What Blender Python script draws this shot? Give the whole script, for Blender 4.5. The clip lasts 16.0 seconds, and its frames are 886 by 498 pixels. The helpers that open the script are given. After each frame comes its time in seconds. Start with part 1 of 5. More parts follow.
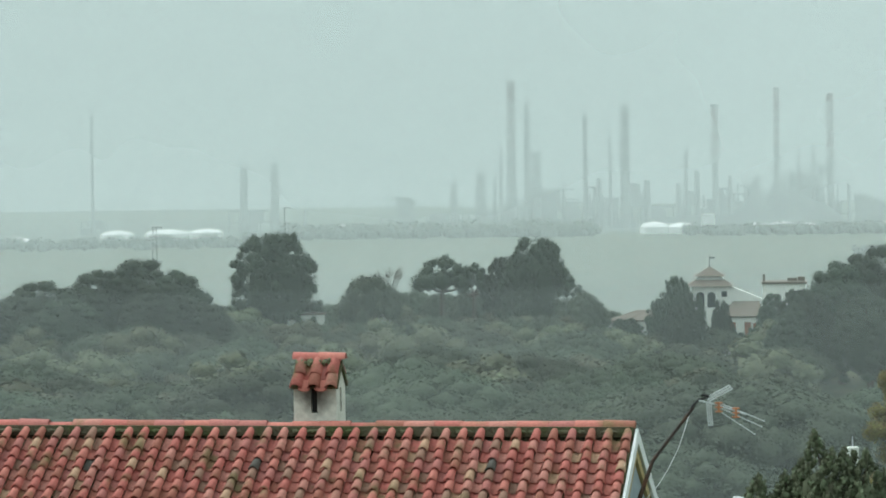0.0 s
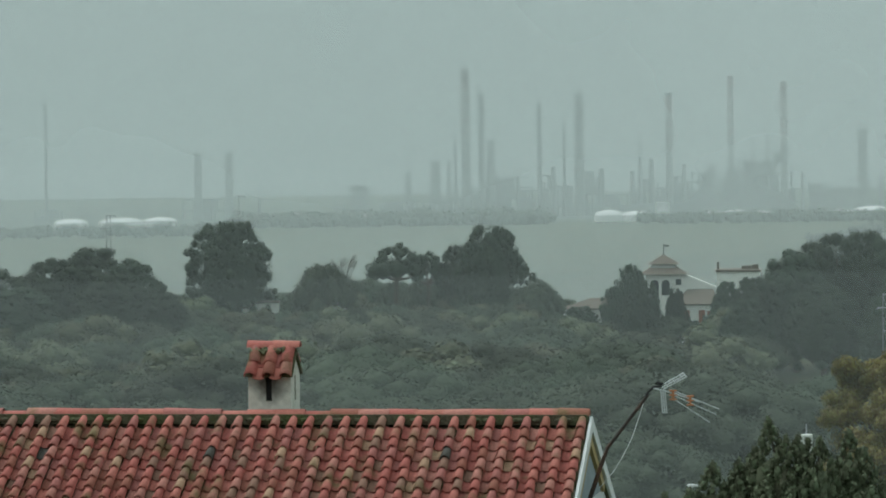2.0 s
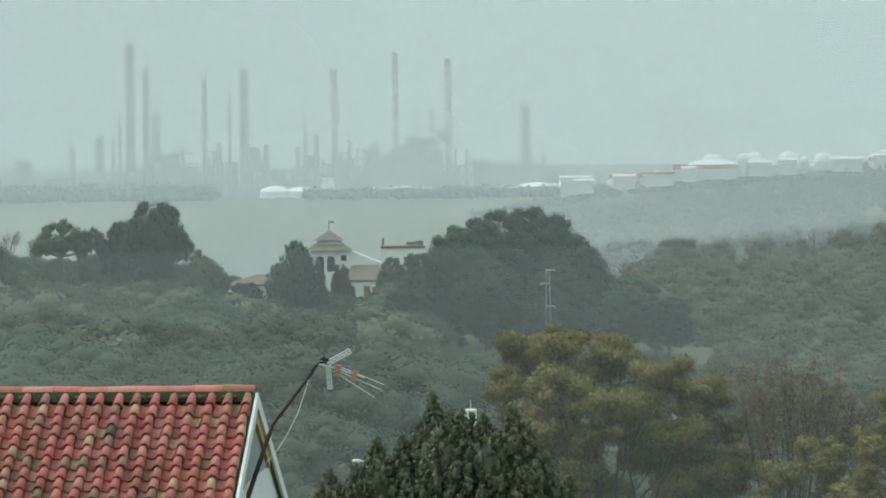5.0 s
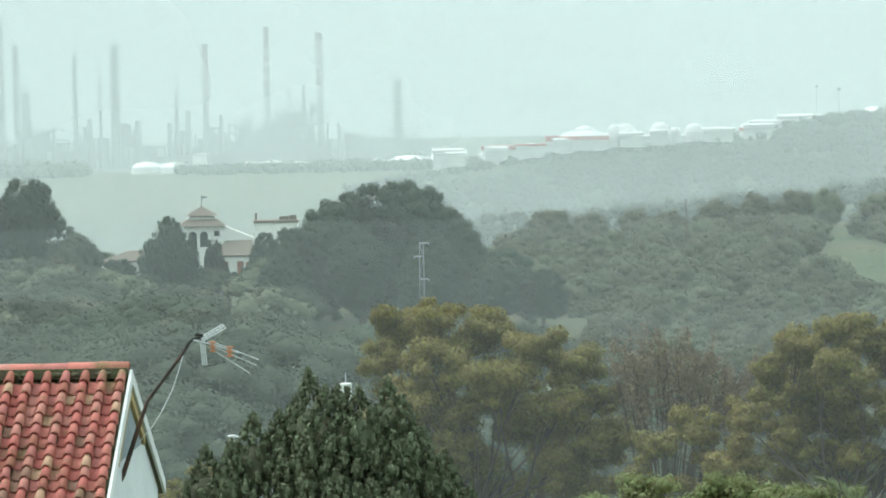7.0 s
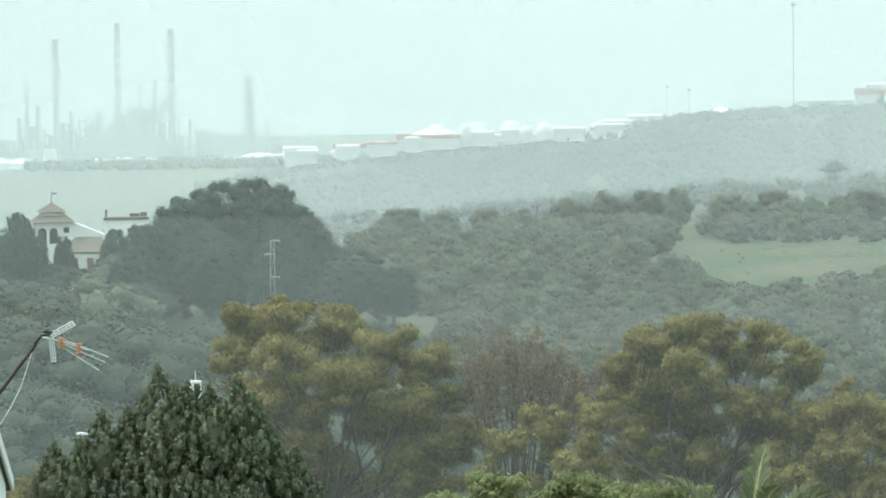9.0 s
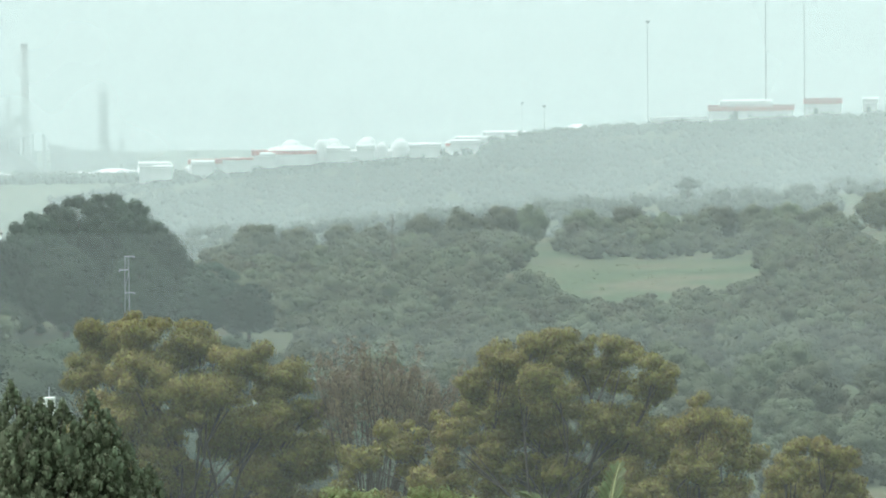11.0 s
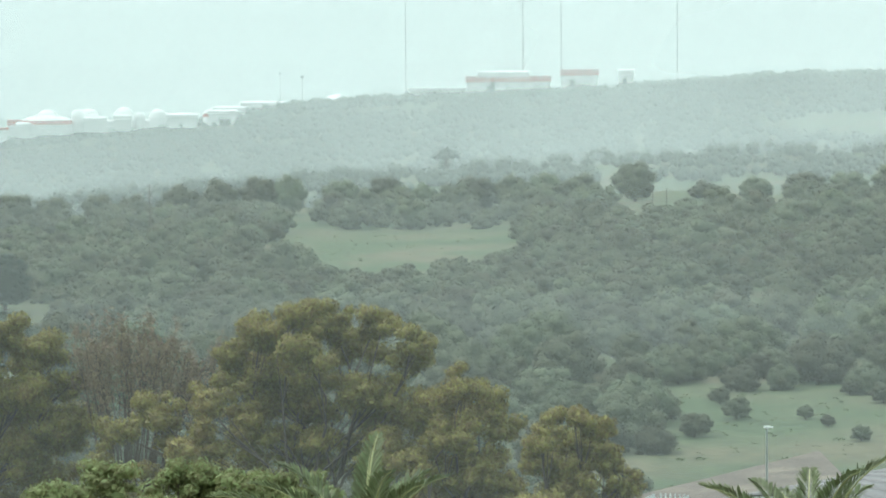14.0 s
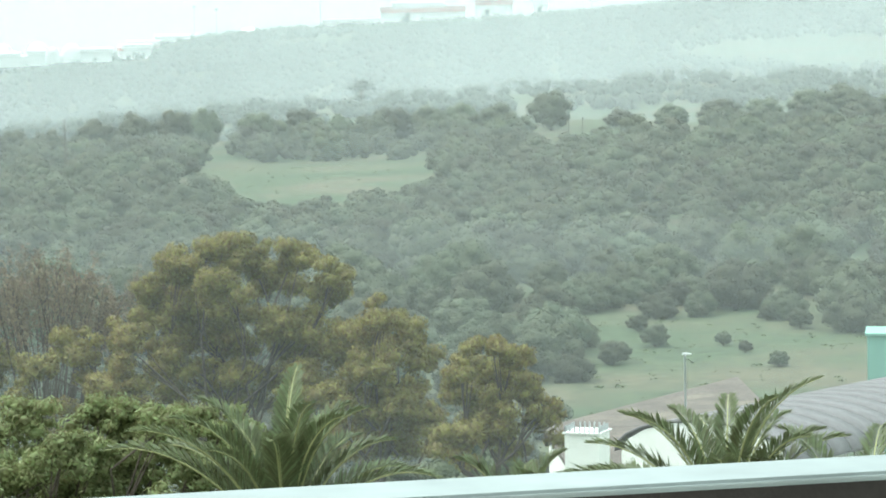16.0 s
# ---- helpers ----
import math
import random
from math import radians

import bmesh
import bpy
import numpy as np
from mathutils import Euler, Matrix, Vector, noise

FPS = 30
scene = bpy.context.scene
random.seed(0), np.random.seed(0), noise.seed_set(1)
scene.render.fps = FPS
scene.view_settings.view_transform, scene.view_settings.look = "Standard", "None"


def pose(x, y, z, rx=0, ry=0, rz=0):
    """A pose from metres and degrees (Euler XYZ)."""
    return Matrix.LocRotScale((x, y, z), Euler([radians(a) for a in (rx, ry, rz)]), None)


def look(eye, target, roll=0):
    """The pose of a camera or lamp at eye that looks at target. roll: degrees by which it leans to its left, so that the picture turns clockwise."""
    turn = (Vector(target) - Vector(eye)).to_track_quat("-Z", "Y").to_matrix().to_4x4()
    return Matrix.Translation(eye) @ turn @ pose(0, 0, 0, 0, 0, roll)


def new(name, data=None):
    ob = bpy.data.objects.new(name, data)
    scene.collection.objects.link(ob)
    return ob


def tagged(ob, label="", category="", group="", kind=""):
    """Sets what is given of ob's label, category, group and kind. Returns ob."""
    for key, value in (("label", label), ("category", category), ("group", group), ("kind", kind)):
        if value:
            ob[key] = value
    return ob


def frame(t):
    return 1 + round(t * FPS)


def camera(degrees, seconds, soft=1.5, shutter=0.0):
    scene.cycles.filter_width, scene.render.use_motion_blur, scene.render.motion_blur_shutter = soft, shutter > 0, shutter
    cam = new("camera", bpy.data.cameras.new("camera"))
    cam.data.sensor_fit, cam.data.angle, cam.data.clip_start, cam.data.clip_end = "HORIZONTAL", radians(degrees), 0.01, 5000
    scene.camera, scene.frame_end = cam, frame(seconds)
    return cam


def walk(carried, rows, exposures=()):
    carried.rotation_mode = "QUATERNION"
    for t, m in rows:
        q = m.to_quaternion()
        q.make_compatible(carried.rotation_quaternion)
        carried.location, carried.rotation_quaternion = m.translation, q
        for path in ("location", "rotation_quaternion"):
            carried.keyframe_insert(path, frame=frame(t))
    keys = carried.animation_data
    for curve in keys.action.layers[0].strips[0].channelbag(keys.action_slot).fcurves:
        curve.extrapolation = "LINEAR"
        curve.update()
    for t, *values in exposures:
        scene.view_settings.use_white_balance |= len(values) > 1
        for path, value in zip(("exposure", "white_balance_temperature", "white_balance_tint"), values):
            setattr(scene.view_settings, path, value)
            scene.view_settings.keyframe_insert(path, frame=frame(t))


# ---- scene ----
EYE = (0.0, 0.0, 60.0)


def aim(yaw, pitch, roll):
    """The camera on its tripod: turned right by yaw, raised by pitch, leaning by roll (degrees)."""
    return pose(*EYE, 90 + pitch, 0, -yaw) @ pose(0, 0, 0, 0, 0, roll)


cam = camera(16.0, 16.0, soft=1.8)
TURNS = (
    (0.0, -0.000, -1.448, -0.751),
    (0.5, 0.130, -1.474, -0.840),
    (1.0, 0.274, -1.482, -0.903),
    (1.5, 0.457, -1.545, -0.770),
    (2.0, 0.825, -1.674, -0.766),
    (2.5, 1.340, -1.732, -0.839),
    (3.0, 2.271, -1.773, -0.644),
    (3.5, 3.376, -1.718, -0.456),
    (4.0, 4.581, -1.811, -0.319),
    (4.5, 5.870, -1.995, -0.289),
    (5.0, 6.899, -2.179, -0.612),
    (7.5, 9.706, -2.821, -1.076),
    (8.0, 10.359, -2.932, -0.917),
    (8.5, 11.188, -2.899, -0.670),
    (9.0, 11.904, -2.774, -0.731),
    (9.5, 12.522, -2.549, -1.011),
    (10.0, 13.313, -2.463, -0.799),
    (12.5, 16.461, -2.792, -0.701),
    (13.0, 17.465, -2.854, -0.621),
    (13.5, 18.401, -2.963, -0.457),
    (14.0, 18.932, -3.083, -0.394),
    (14.5, 19.408, -3.309, -0.577),
    (15.0, 19.776, -3.896, -0.676),
    (15.5, 20.040, -4.302, -0.894),
    (16.0, 20.423, -4.358, -1.042),
)
walk(cam, [(t, aim(a, b, c)) for t, a, b, c in TURNS], exposures=(
    (0.0, 0.19), (0.5, -0.03), (1.0, -0.26), (1.5, -0.39), (4.0, -0.39), (4.5, -0.21), (5.0, 0.09), (7.5, 0.64), (9.0, 0.76), (10.0, 0.69), (12.5, 0.66), (14.5, 0.74), (15.0, 0.84), (15.5, 0.99), (16.0, 1.09)))

# ---- world, sun, exposure ----
world = bpy.data.worlds.new("overcast_sky")
scene.world = world
world.use_nodes = True
wn, wl = world.node_tree.nodes, world.node_tree.links
wn.clear()
sky = wn.new("ShaderNodeTexSky")
sky.sky_type, sky.sun_disc = "NISHITA", False
sky.sun_elevation, sky.sun_rotation = radians(55), radians(-62)
sky.dust_density, sky.air_density = 6.0, 1.5
pale = wn.new("ShaderNodeHueSaturation")
pale.inputs["Saturation"].default_value = 0.15
cloud = wn.new("ShaderNodeMix")
cloud.data_type = "RGBA"
cloud.inputs[0].default_value = 0.82
cloud.inputs[7].default_value = (4.68, 6.05, 5.9, 1)
bg = wn.new("ShaderNodeBackground")
bg.inputs["Strength"].default_value = 0.1
wo = wn.new("ShaderNodeOutputWorld")
wl.new(sky.outputs[0], pale.inputs["Color"])
wl.new(pale.outputs[0], cloud.inputs[6])
# an overcast sky: twice as bright overhead as at the horizon
way, part_z, lift, veil = wn.new("ShaderNodeTexCoord"), wn.new("ShaderNodeSeparateXYZ"), wn.new("ShaderNodeMapRange"), wn.new("ShaderNodeVectorMath")
lift.inputs[3].default_value, lift.inputs[4].default_value = 1.0, 2.3
veil.operation = "SCALE"
wl.new(way.outputs["Generated"], part_z.inputs[0])
wl.new(part_z.outputs[2], lift.inputs[0])
wl.new(cloud.outputs[2], veil.inputs[0])
wl.new(lift.outputs[0], veil.inputs["Scale"])
wl.new(veil.outputs[0], bg.inputs[0])
wl.new(bg.outputs[0], wo.inputs[0])

sun = new("sun", bpy.data.lights.new("sun", "SUN"))
sun.data.energy, sun.data.angle, sun.data.color = 1.3, radians(30), (0.98, 1.0, 0.97)
sun.matrix_world = look((0, 0, 500), (170, -90, 180))

# ---- helpers of this scene ----
rng = np.random.default_rng(7)


def material(name, base, rough=0.8, vary=0.25, scale=4.0, fine=40.0, bump=0.0, second=None, patch=0.0,
             metal=0.0, rand=0.0, translucent=0.0, island=False, spec=0.3):
    """A procedural surface: base colour broken by two scales of noise, with an optional second colour in patches."""
    m = bpy.data.materials.new(name)
    m.use_nodes = True
    n, l = m.node_tree.nodes, m.node_tree.links
    b = n["Principled BSDF"]
    b.inputs["Roughness"].default_value, b.inputs["Metallic"].default_value = rough, metal
    b.inputs["Specular IOR Level"].default_value = spec
    co = n.new("ShaderNodeTexCoord")
    big, small = n.new("ShaderNodeTexNoise"), n.new("ShaderNodeTexNoise")
    for t, s in ((big, scale), (small, fine)):
        t.inputs["Scale"].default_value, t.inputs["Detail"].default_value = s, 4
        l.new(co.outputs["Object"], t.inputs["Vector"])
    col = n.new("ShaderNodeMix")
    col.data_type = "RGBA"
    col.inputs[6].default_value = (*base, 1)
    col.inputs[7].default_value = (*(second or base), 1)
    ramp = n.new("ShaderNodeMapRange")
    ramp.inputs[1].default_value, ramp.inputs[2].default_value = 0.5 - 0.2 * patch, 0.72 - 0.2 * patch
    l.new(big.outputs[0], ramp.inputs[0])
    l.new(ramp.outputs[0], col.inputs[0])
    hsv = n.new("ShaderNodeHueSaturation")
    l.new(col.outputs[2], hsv.inputs["Color"])
    add = n.new("ShaderNodeMath")
    add.operation = "ADD"
    l.new(big.outputs[0], add.inputs[0])
    l.new(small.outputs[0], add.inputs[1])
    val = n.new("ShaderNodeMapRange")
    val.inputs[1].default_value, val.inputs[2].default_value = 0.55, 1.45
    val.inputs[3].default_value, val.inputs[4].default_value = 1 - vary, 1 + vary
    l.new(add.outputs[0], val.inputs[0])
    last = val.outputs[0]
    if rand:
        src = n.new("ShaderNodeNewGeometry" if island else "ShaderNodeObjectInfo")
        out = src.outputs["Random Per Island" if island else "Random"]
        rr = n.new("ShaderNodeMapRange")
        rr.inputs[3].default_value, rr.inputs[4].default_value = 1 - rand, 1 + rand
        l.new(out, rr.inputs[0])
        mul = n.new("ShaderNodeMath")
        mul.operation = "MULTIPLY"
        l.new(last, mul.inputs[0])
        l.new(rr.outputs[0], mul.inputs[1])
        last = mul.outputs[0]
        hue = n.new("ShaderNodeMapRange")
        hue.inputs[3].default_value, hue.inputs[4].default_value = 0.5 - 0.1 * rand, 0.5 + 0.06 * rand
        l.new(out, hue.inputs[0])
        l.new(hue.outputs[0], hsv.inputs["Hue"])
    l.new(last, hsv.inputs["Value"])
    l.new(hsv.outputs[0], b.inputs["Base Color"])
    if bump:
        bp = n.new("ShaderNodeBump")
        bp.inputs["Strength"].default_value, bp.inputs["Distance"].default_value = min(bump, 1.0), 0.05 if bump <= 1 else 0.25
        l.new(small.outputs[0], bp.inputs["Height"])
        l.new(bp.outputs[0], b.inputs["Normal"])
    if translucent:
        tr, mx = n.new("ShaderNodeBsdfTranslucent"), n.new("ShaderNodeMixShader")
        mx.inputs[0].default_value = translucent
        l.new(hsv.outputs[0], tr.inputs[0])
        l.new(b.outputs[0], mx.inputs[1])
        l.new(tr.outputs[0], mx.inputs[2])
        l.new(mx.outputs[0], n["Material Output"].inputs[0])
    return m


def at(bearing, dist, rel=0.0):
    """A place by its bearing (degrees to the right of the first view), distance and height over the lens."""
    a = radians(bearing)
    return Vector((dist * math.sin(a), dist * math.cos(a), EYE[2] + rel))


def up(el, dist):
    return dist * math.tan(radians(el))


def mesh_of(name, verts, faces, mat=None, smooth=False):
    me = bpy.data.meshes.new(name)
    me.from_pydata(verts, [], faces)
    if smooth:
        me.polygons.foreach_set("use_smooth", [True] * len(me.polygons))
    if mat:
        me.materials.append(mat)
    return me


def quads(name, v, mat):
    """A mesh of loose four-cornered leaves from an array of n x 4 x 3 corners."""
    k = len(v)
    me = bpy.data.meshes.new(name)
    me.vertices.add(k * 4)
    me.vertices.foreach_set("co", np.asarray(v, dtype=np.float32).ravel())
    me.loops.add(k * 4)
    me.loops.foreach_set("vertex_index", np.arange(k * 4, dtype=np.int32))
    me.polygons.add(k)
    me.polygons.foreach_set("loop_start", np.arange(0, k * 4, 4, dtype=np.int32))
    me.update(calc_edges=True)
    me.materials.append(mat)
    return me


def ball(sub):
    bm = bmesh.new()
    bmesh.ops.create_icosphere(bm, subdivisions=sub, radius=1.0)
    bm.verts.index_update()
    v, f = np.array([v.co[:] for v in bm.verts]), np.array([[v.index for v in f.verts] for f in bm.faces])
    bm.free()
    return v, f


COARSE, FINE = ball(1), ball(2)


def soup(name, q, cores, mat):
    """A mesh of loose leaves (n x 4 x 3) round dense cores (m x k x 3)."""
    nq, nc, k = len(q), len(cores), cores.shape[1]
    core_f = (COARSE if k == len(COARSE[0]) else FINE)[1]
    tri = (core_f[None] + (nq * 4 + np.arange(nc) * k)[:, None, None]).reshape(-1)
    me = bpy.data.meshes.new(name)
    me.vertices.add(nq * 4 + nc * k)
    me.vertices.foreach_set("co", np.concatenate([q.reshape(-1, 3), cores.reshape(-1, 3)]).astype(np.float32).ravel())
    me.loops.add(nq * 4 + len(tri))
    me.loops.foreach_set("vertex_index", np.concatenate([np.arange(nq * 4), tri]).astype(np.int32))
    me.polygons.add(nq + nc * len(core_f))
    me.polygons.foreach_set("loop_start", np.concatenate([np.arange(0, nq * 4, 4), nq * 4 + np.arange(0, len(tri), 3)]).astype(np.int32))
    me.polygons.foreach_set("use_smooth", np.concatenate([np.zeros(nq, bool), np.ones(nc * len(core_f), bool)]))
    me.update(calc_edges=True)
    me.materials.append(mat)
    return me


def balls(lobes, shrink, shape=FINE):
    """Rough dense insides for lobes."""
    v = shape[0]
    return np.stack([v * (1 + rng.normal(size=(len(v), 1)) * 0.1) * (np.array(l[3:]) * shrink) + np.array(l[:3]) for l in lobes])


def thing(name, place, label, category, group="", kind="", turn=0.0):
    e = new(name)
    e.matrix_world = Matrix.Translation(place) @ pose(0, 0, 0, 0, 0, turn)
    return tagged(e, label, category, group, kind)


def child(name, me, parent, label=""):
    ob = new(name, me)
    ob.parent = parent
    return tagged(ob, label)


def part(name, bm, mat, parent, label="", smooth=False):
    me = bpy.data.meshes.new(name)
    bm.to_mesh(me)
    bm.free()
    if smooth:
        me.polygons.foreach_set("use_smooth", [True] * len(me.polygons))
    me.materials.append(mat)
    return child(name, me, parent, label)


def box(bm, x0, x1, y0, y1, z0, z1, bevel=0.0, m=None):
    r = bmesh.ops.create_cube(bm, size=1)
    s = Matrix.Translation(((x0 + x1) / 2, (y0 + y1) / 2, (z0 + z1) / 2)) @ Matrix.Diagonal((x1 - x0, y1 - y0, z1 - z0, 1))
    bmesh.ops.transform(bm, matrix=(m or Matrix()) @ s, verts=r["verts"])
    if bevel:
        ed = list({e for v in r["verts"] for e in v.link_edges})
        bmesh.ops.bevel(bm, geom=ed, offset=bevel, segments=2, affect="EDGES")
    return bm


def rod(bm, a, b, r0, r1=None, seg=8, caps=True):
    """A tapered round bar from a to b."""
    a, b = Vector(a), Vector(b)
    d = b - a
    m = Matrix.Translation((a + b) / 2) @ d.to_track_quat("Z", "Y").to_matrix().to_4x4()
    bmesh.ops.create_cone(bm, cap_ends=caps, segments=seg, radius1=r0, radius2=r0 if r1 is None else r1, depth=d.length, matrix=m)
    return bm


def limb(bm, pts, r0, r1, seg=6):
    """A bent tapered bar through the points, in one skin."""
    pts = [Vector(p) for p in pts]
    rings = []
    for i, p in enumerate(pts):
        d = (pts[min(i + 1, len(pts) - 1)] - pts[max(i - 1, 0)]).normalized()
        q = d.to_track_quat("Z", "Y")
        rad = r0 + (r1 - r0) * i / (len(pts) - 1)
        rings.append([bm.verts.new(p + q @ Vector((rad * math.cos(6.2832 * k / seg), rad * math.sin(6.2832 * k / seg), 0))) for k in range(seg)])
    for a, b in zip(rings, rings[1:]):
        for k in range(seg):
            bm.faces.new((a[k], a[(k + 1) % seg], b[(k + 1) % seg], b[k]))
    bm.faces.new(rings[0][::-1])
    bm.faces.new(rings[-1])
    return bm


def lerp(x, xs, ys):
    return float(np.interp(x, xs, ys))


# ---- the lie of the land: heights below the lens by bearing and distance ----
def land(b, d):
    """Height of the ground relative to the lens."""
    crest = lerp(b, (-14, -6, 0, 2.5, 3.2, 6.2, 7, 10, 11, 12.7, 15, 20, 23.2, 25, 27.6, 36), (-25, -25, -25, -25, -27, -27, -25.5, -27, -26, -26, -24, -23.6, -21, -22, -20.5, -21))
    cd = lerp(b, (-14, 6, 10.5, 36), (470, 470, 590, 600))
    vale = lerp(b, (-14, 8, 14, 22, 36), (-27, -28.5, -29, -28.3, -28))
    near = lerp(d, (0, 10, 30, 70, 120, 190), (-9, -9, -9.6, -15, -22.5, vale))
    if d < 190:
        return near
    if d < cd:
        k = (d - 190) / (cd - 190)
        return vale + (crest - vale) * (k * k * (3 - 2 * k) if b < 10 else k)
    hill = lerp(b, (-14, 4, 7, 10, 14.15, 16.3, 17.5, 20, 22.3, 25.2, 28.5, 36), (-58, -58, -52, -35, -26, -15, -12, -10, -7, 0, -2, -2))
    low = lerp(b, (-14, 5, 14, 24, 36), (-58, -58, -50, -42, -38))
    return lerp(d, (cd, cd + 70, 1000, 1700, 1950, 2500, 4950), (crest, crest - 5, low, hill, max(hill - 3, -58), -58, -58))


def foot(b, d, sink=0.0):
    return at(b, d, land(b, d) - sink)

# ---- materials ----
M_GROUND = material("grass_ground", (0.056, 0.08, 0.038), 0.95, 0.6, 0.06, 0.7, 0.6, second=(0.076, 0.07, 0.042), patch=0.45)
M_BARK = material("bark", (0.09, 0.07, 0.055), 0.95, 0.35, 1.5, 20, 0.8)
M_PALE_BARK = material("pale_bark", (0.16, 0.13, 0.11), 0.9, 0.35, 1.5, 20, 0.6)
M_PINE = material("pine_needles", (0.045, 0.066, 0.041), 0.75, 0.5, 0.3, 4.5, 1.5, rand=0.25, translucent=0.2)
M_OLIVE = material("olive_leaves", (0.104, 0.118, 0.07), 0.75, 0.4, 0.2, 4.5, 1.5, rand=0.42, translucent=0.1, second=(0.085, 0.08, 0.05))
M_CANOPY = material("canopy_leaves", (0.064, 0.084, 0.053), 0.75, 0.4, 0.25, 4.5, 1.5, rand=0.3, translucent=0.15)
M_EUC = material("eucalyptus_leaves", (0.205, 0.178, 0.055), 0.6, 0.45, 0.35, 4, translucent=0.3, rand=0.28, island=True, second=(0.185, 0.138, 0.05))
M_WEED = material("rough_grass", (0.1, 0.125, 0.06), 0.9, 0.4, 0.3, 2, second=(0.13, 0.12, 0.07))
M_FIR = material("cypress_leaves", (0.12, 0.14, 0.084), 0.7, 0.4, 0.8, 8, translucent=0.2, rand=0.4, island=True)
M_BUSH = material("bush_leaves", (0.2, 0.225, 0.1), 0.6, 0.4, 0.6, 8, translucent=0.4, rand=0.4, island=True)
M_BROWN = material("dry_twigs", (0.19, 0.145, 0.095), 0.9, 0.35, 0.5, 6, rand=0.3, island=True)
M_FROND = material("palm_leaflets", (0.12, 0.145, 0.07), 0.45, 0.4, 1.5, 12, translucent=0.3, rand=0.35, island=True)
M_RACHIS = material("palm_rib", (0.3, 0.3, 0.14), 0.5, 0.25, 3, 20)
M_WHITE = material("white_render", (0.78, 0.78, 0.74), 0.9, 0.12, 0.6, 9, 0.2, second=(0.6, 0.59, 0.55), patch=-0.2)


def tile_material(name, island):
    """Fired clay in mixed reds, a few pale or blackened tiles, moss in patches."""
    m = material(name, (0.4, 0.13, 0.08), 0.75, 0.25, 1.2, 25, 0.3)
    n, l = m.node_tree.nodes, m.node_tree.links
    src = n.new("ShaderNodeNewGeometry" if island else "ShaderNodeObjectInfo")
    ramp = n.new("ShaderNodeValToRGB")
    ramp.color_ramp.interpolation = "CONSTANT"
    stops = ((0.0, (0.42, 0.125, 0.104)), (0.2, (0.47, 0.16, 0.128)), (0.42, (0.39, 0.138, 0.12)), (0.58, (0.45, 0.185, 0.15)),
             (0.74, (0.31, 0.11, 0.08)), (0.85, (0.45, 0.27, 0.18)), (0.91, (0.28, 0.15, 0.11)), (0.985, (0.09, 0.08, 0.07)))
    for k, (p, c) in enumerate(stops):
        e = ramp.color_ramp.elements[k] if k < 2 else ramp.color_ramp.elements.new(p)
        e.position, e.color = p, (*c, 1)
    l.new(src.outputs["Random Per Island" if island else "Random"], ramp.inputs[0])
    geo, moss, rr, mx = n.new("ShaderNodeNewGeometry"), n.new("ShaderNodeTexNoise"), n.new("ShaderNodeMapRange"), n.new("ShaderNodeMix")
    moss.inputs["Scale"].default_value, moss.inputs["Detail"].default_value = 2.2, 6
    l.new(geo.outputs["Position"], moss.inputs["Vector"])
    rr.inputs[1].default_value, rr.inputs[2].default_value, rr.inputs[4].default_value = 0.56, 0.7, 0.8
    l.new(moss.outputs[0], rr.inputs[0])
    mx.data_type = "RGBA"
    mx.inputs[7].default_value = (0.17, 0.13, 0.06, 1)
    l.new(rr.outputs[0], mx.inputs[0])
    l.new(ramp.outputs[0], mx.inputs[6])
    hsv = next(q for q in n if q.bl_idname == "ShaderNodeHueSaturation")
    l.new(mx.outputs[2], hsv.inputs["Color"])
    return m


M_TILE = tile_material("clay_tile", False)
M_TILE2 = tile_material("clay_tile_joined", True)
M_OLDTILE = material("weathered_clay_tile", (0.16, 0.135, 0.112), 0.85, 0.3, 0.8, 8, 0.3, second=(0.13, 0.11, 0.095))
M_MORTAR = material("mossy_mortar", (0.12, 0.105, 0.07), 0.95, 0.4, 3, 25, 0.6, second=(0.07, 0.085, 0.035), patch=0.4)
M_DARK = material("dark_opening", (0.02, 0.02, 0.02), 0.9, 0.1)
M_STEEL = material("plant_steel", (0.22, 0.23, 0.24), 0.6, 0.2, 0.02, 0.3)
M_STACK = material("stack_concrete", (0.3, 0.3, 0.3), 0.8, 0.2, 0.02, 0.3)
M_RED = material("red_paint", (0.5, 0.09, 0.06), 0.6, 0.2, 0.05, 1)
M_PAINT = material("white_paint", (0.8, 0.8, 0.8), 0.5, 0.1, 0.05, 1)
M_METAL = material("galvanised_metal", (0.45, 0.47, 0.48), 0.4, 0.2, 5, 40, metal=0.7)


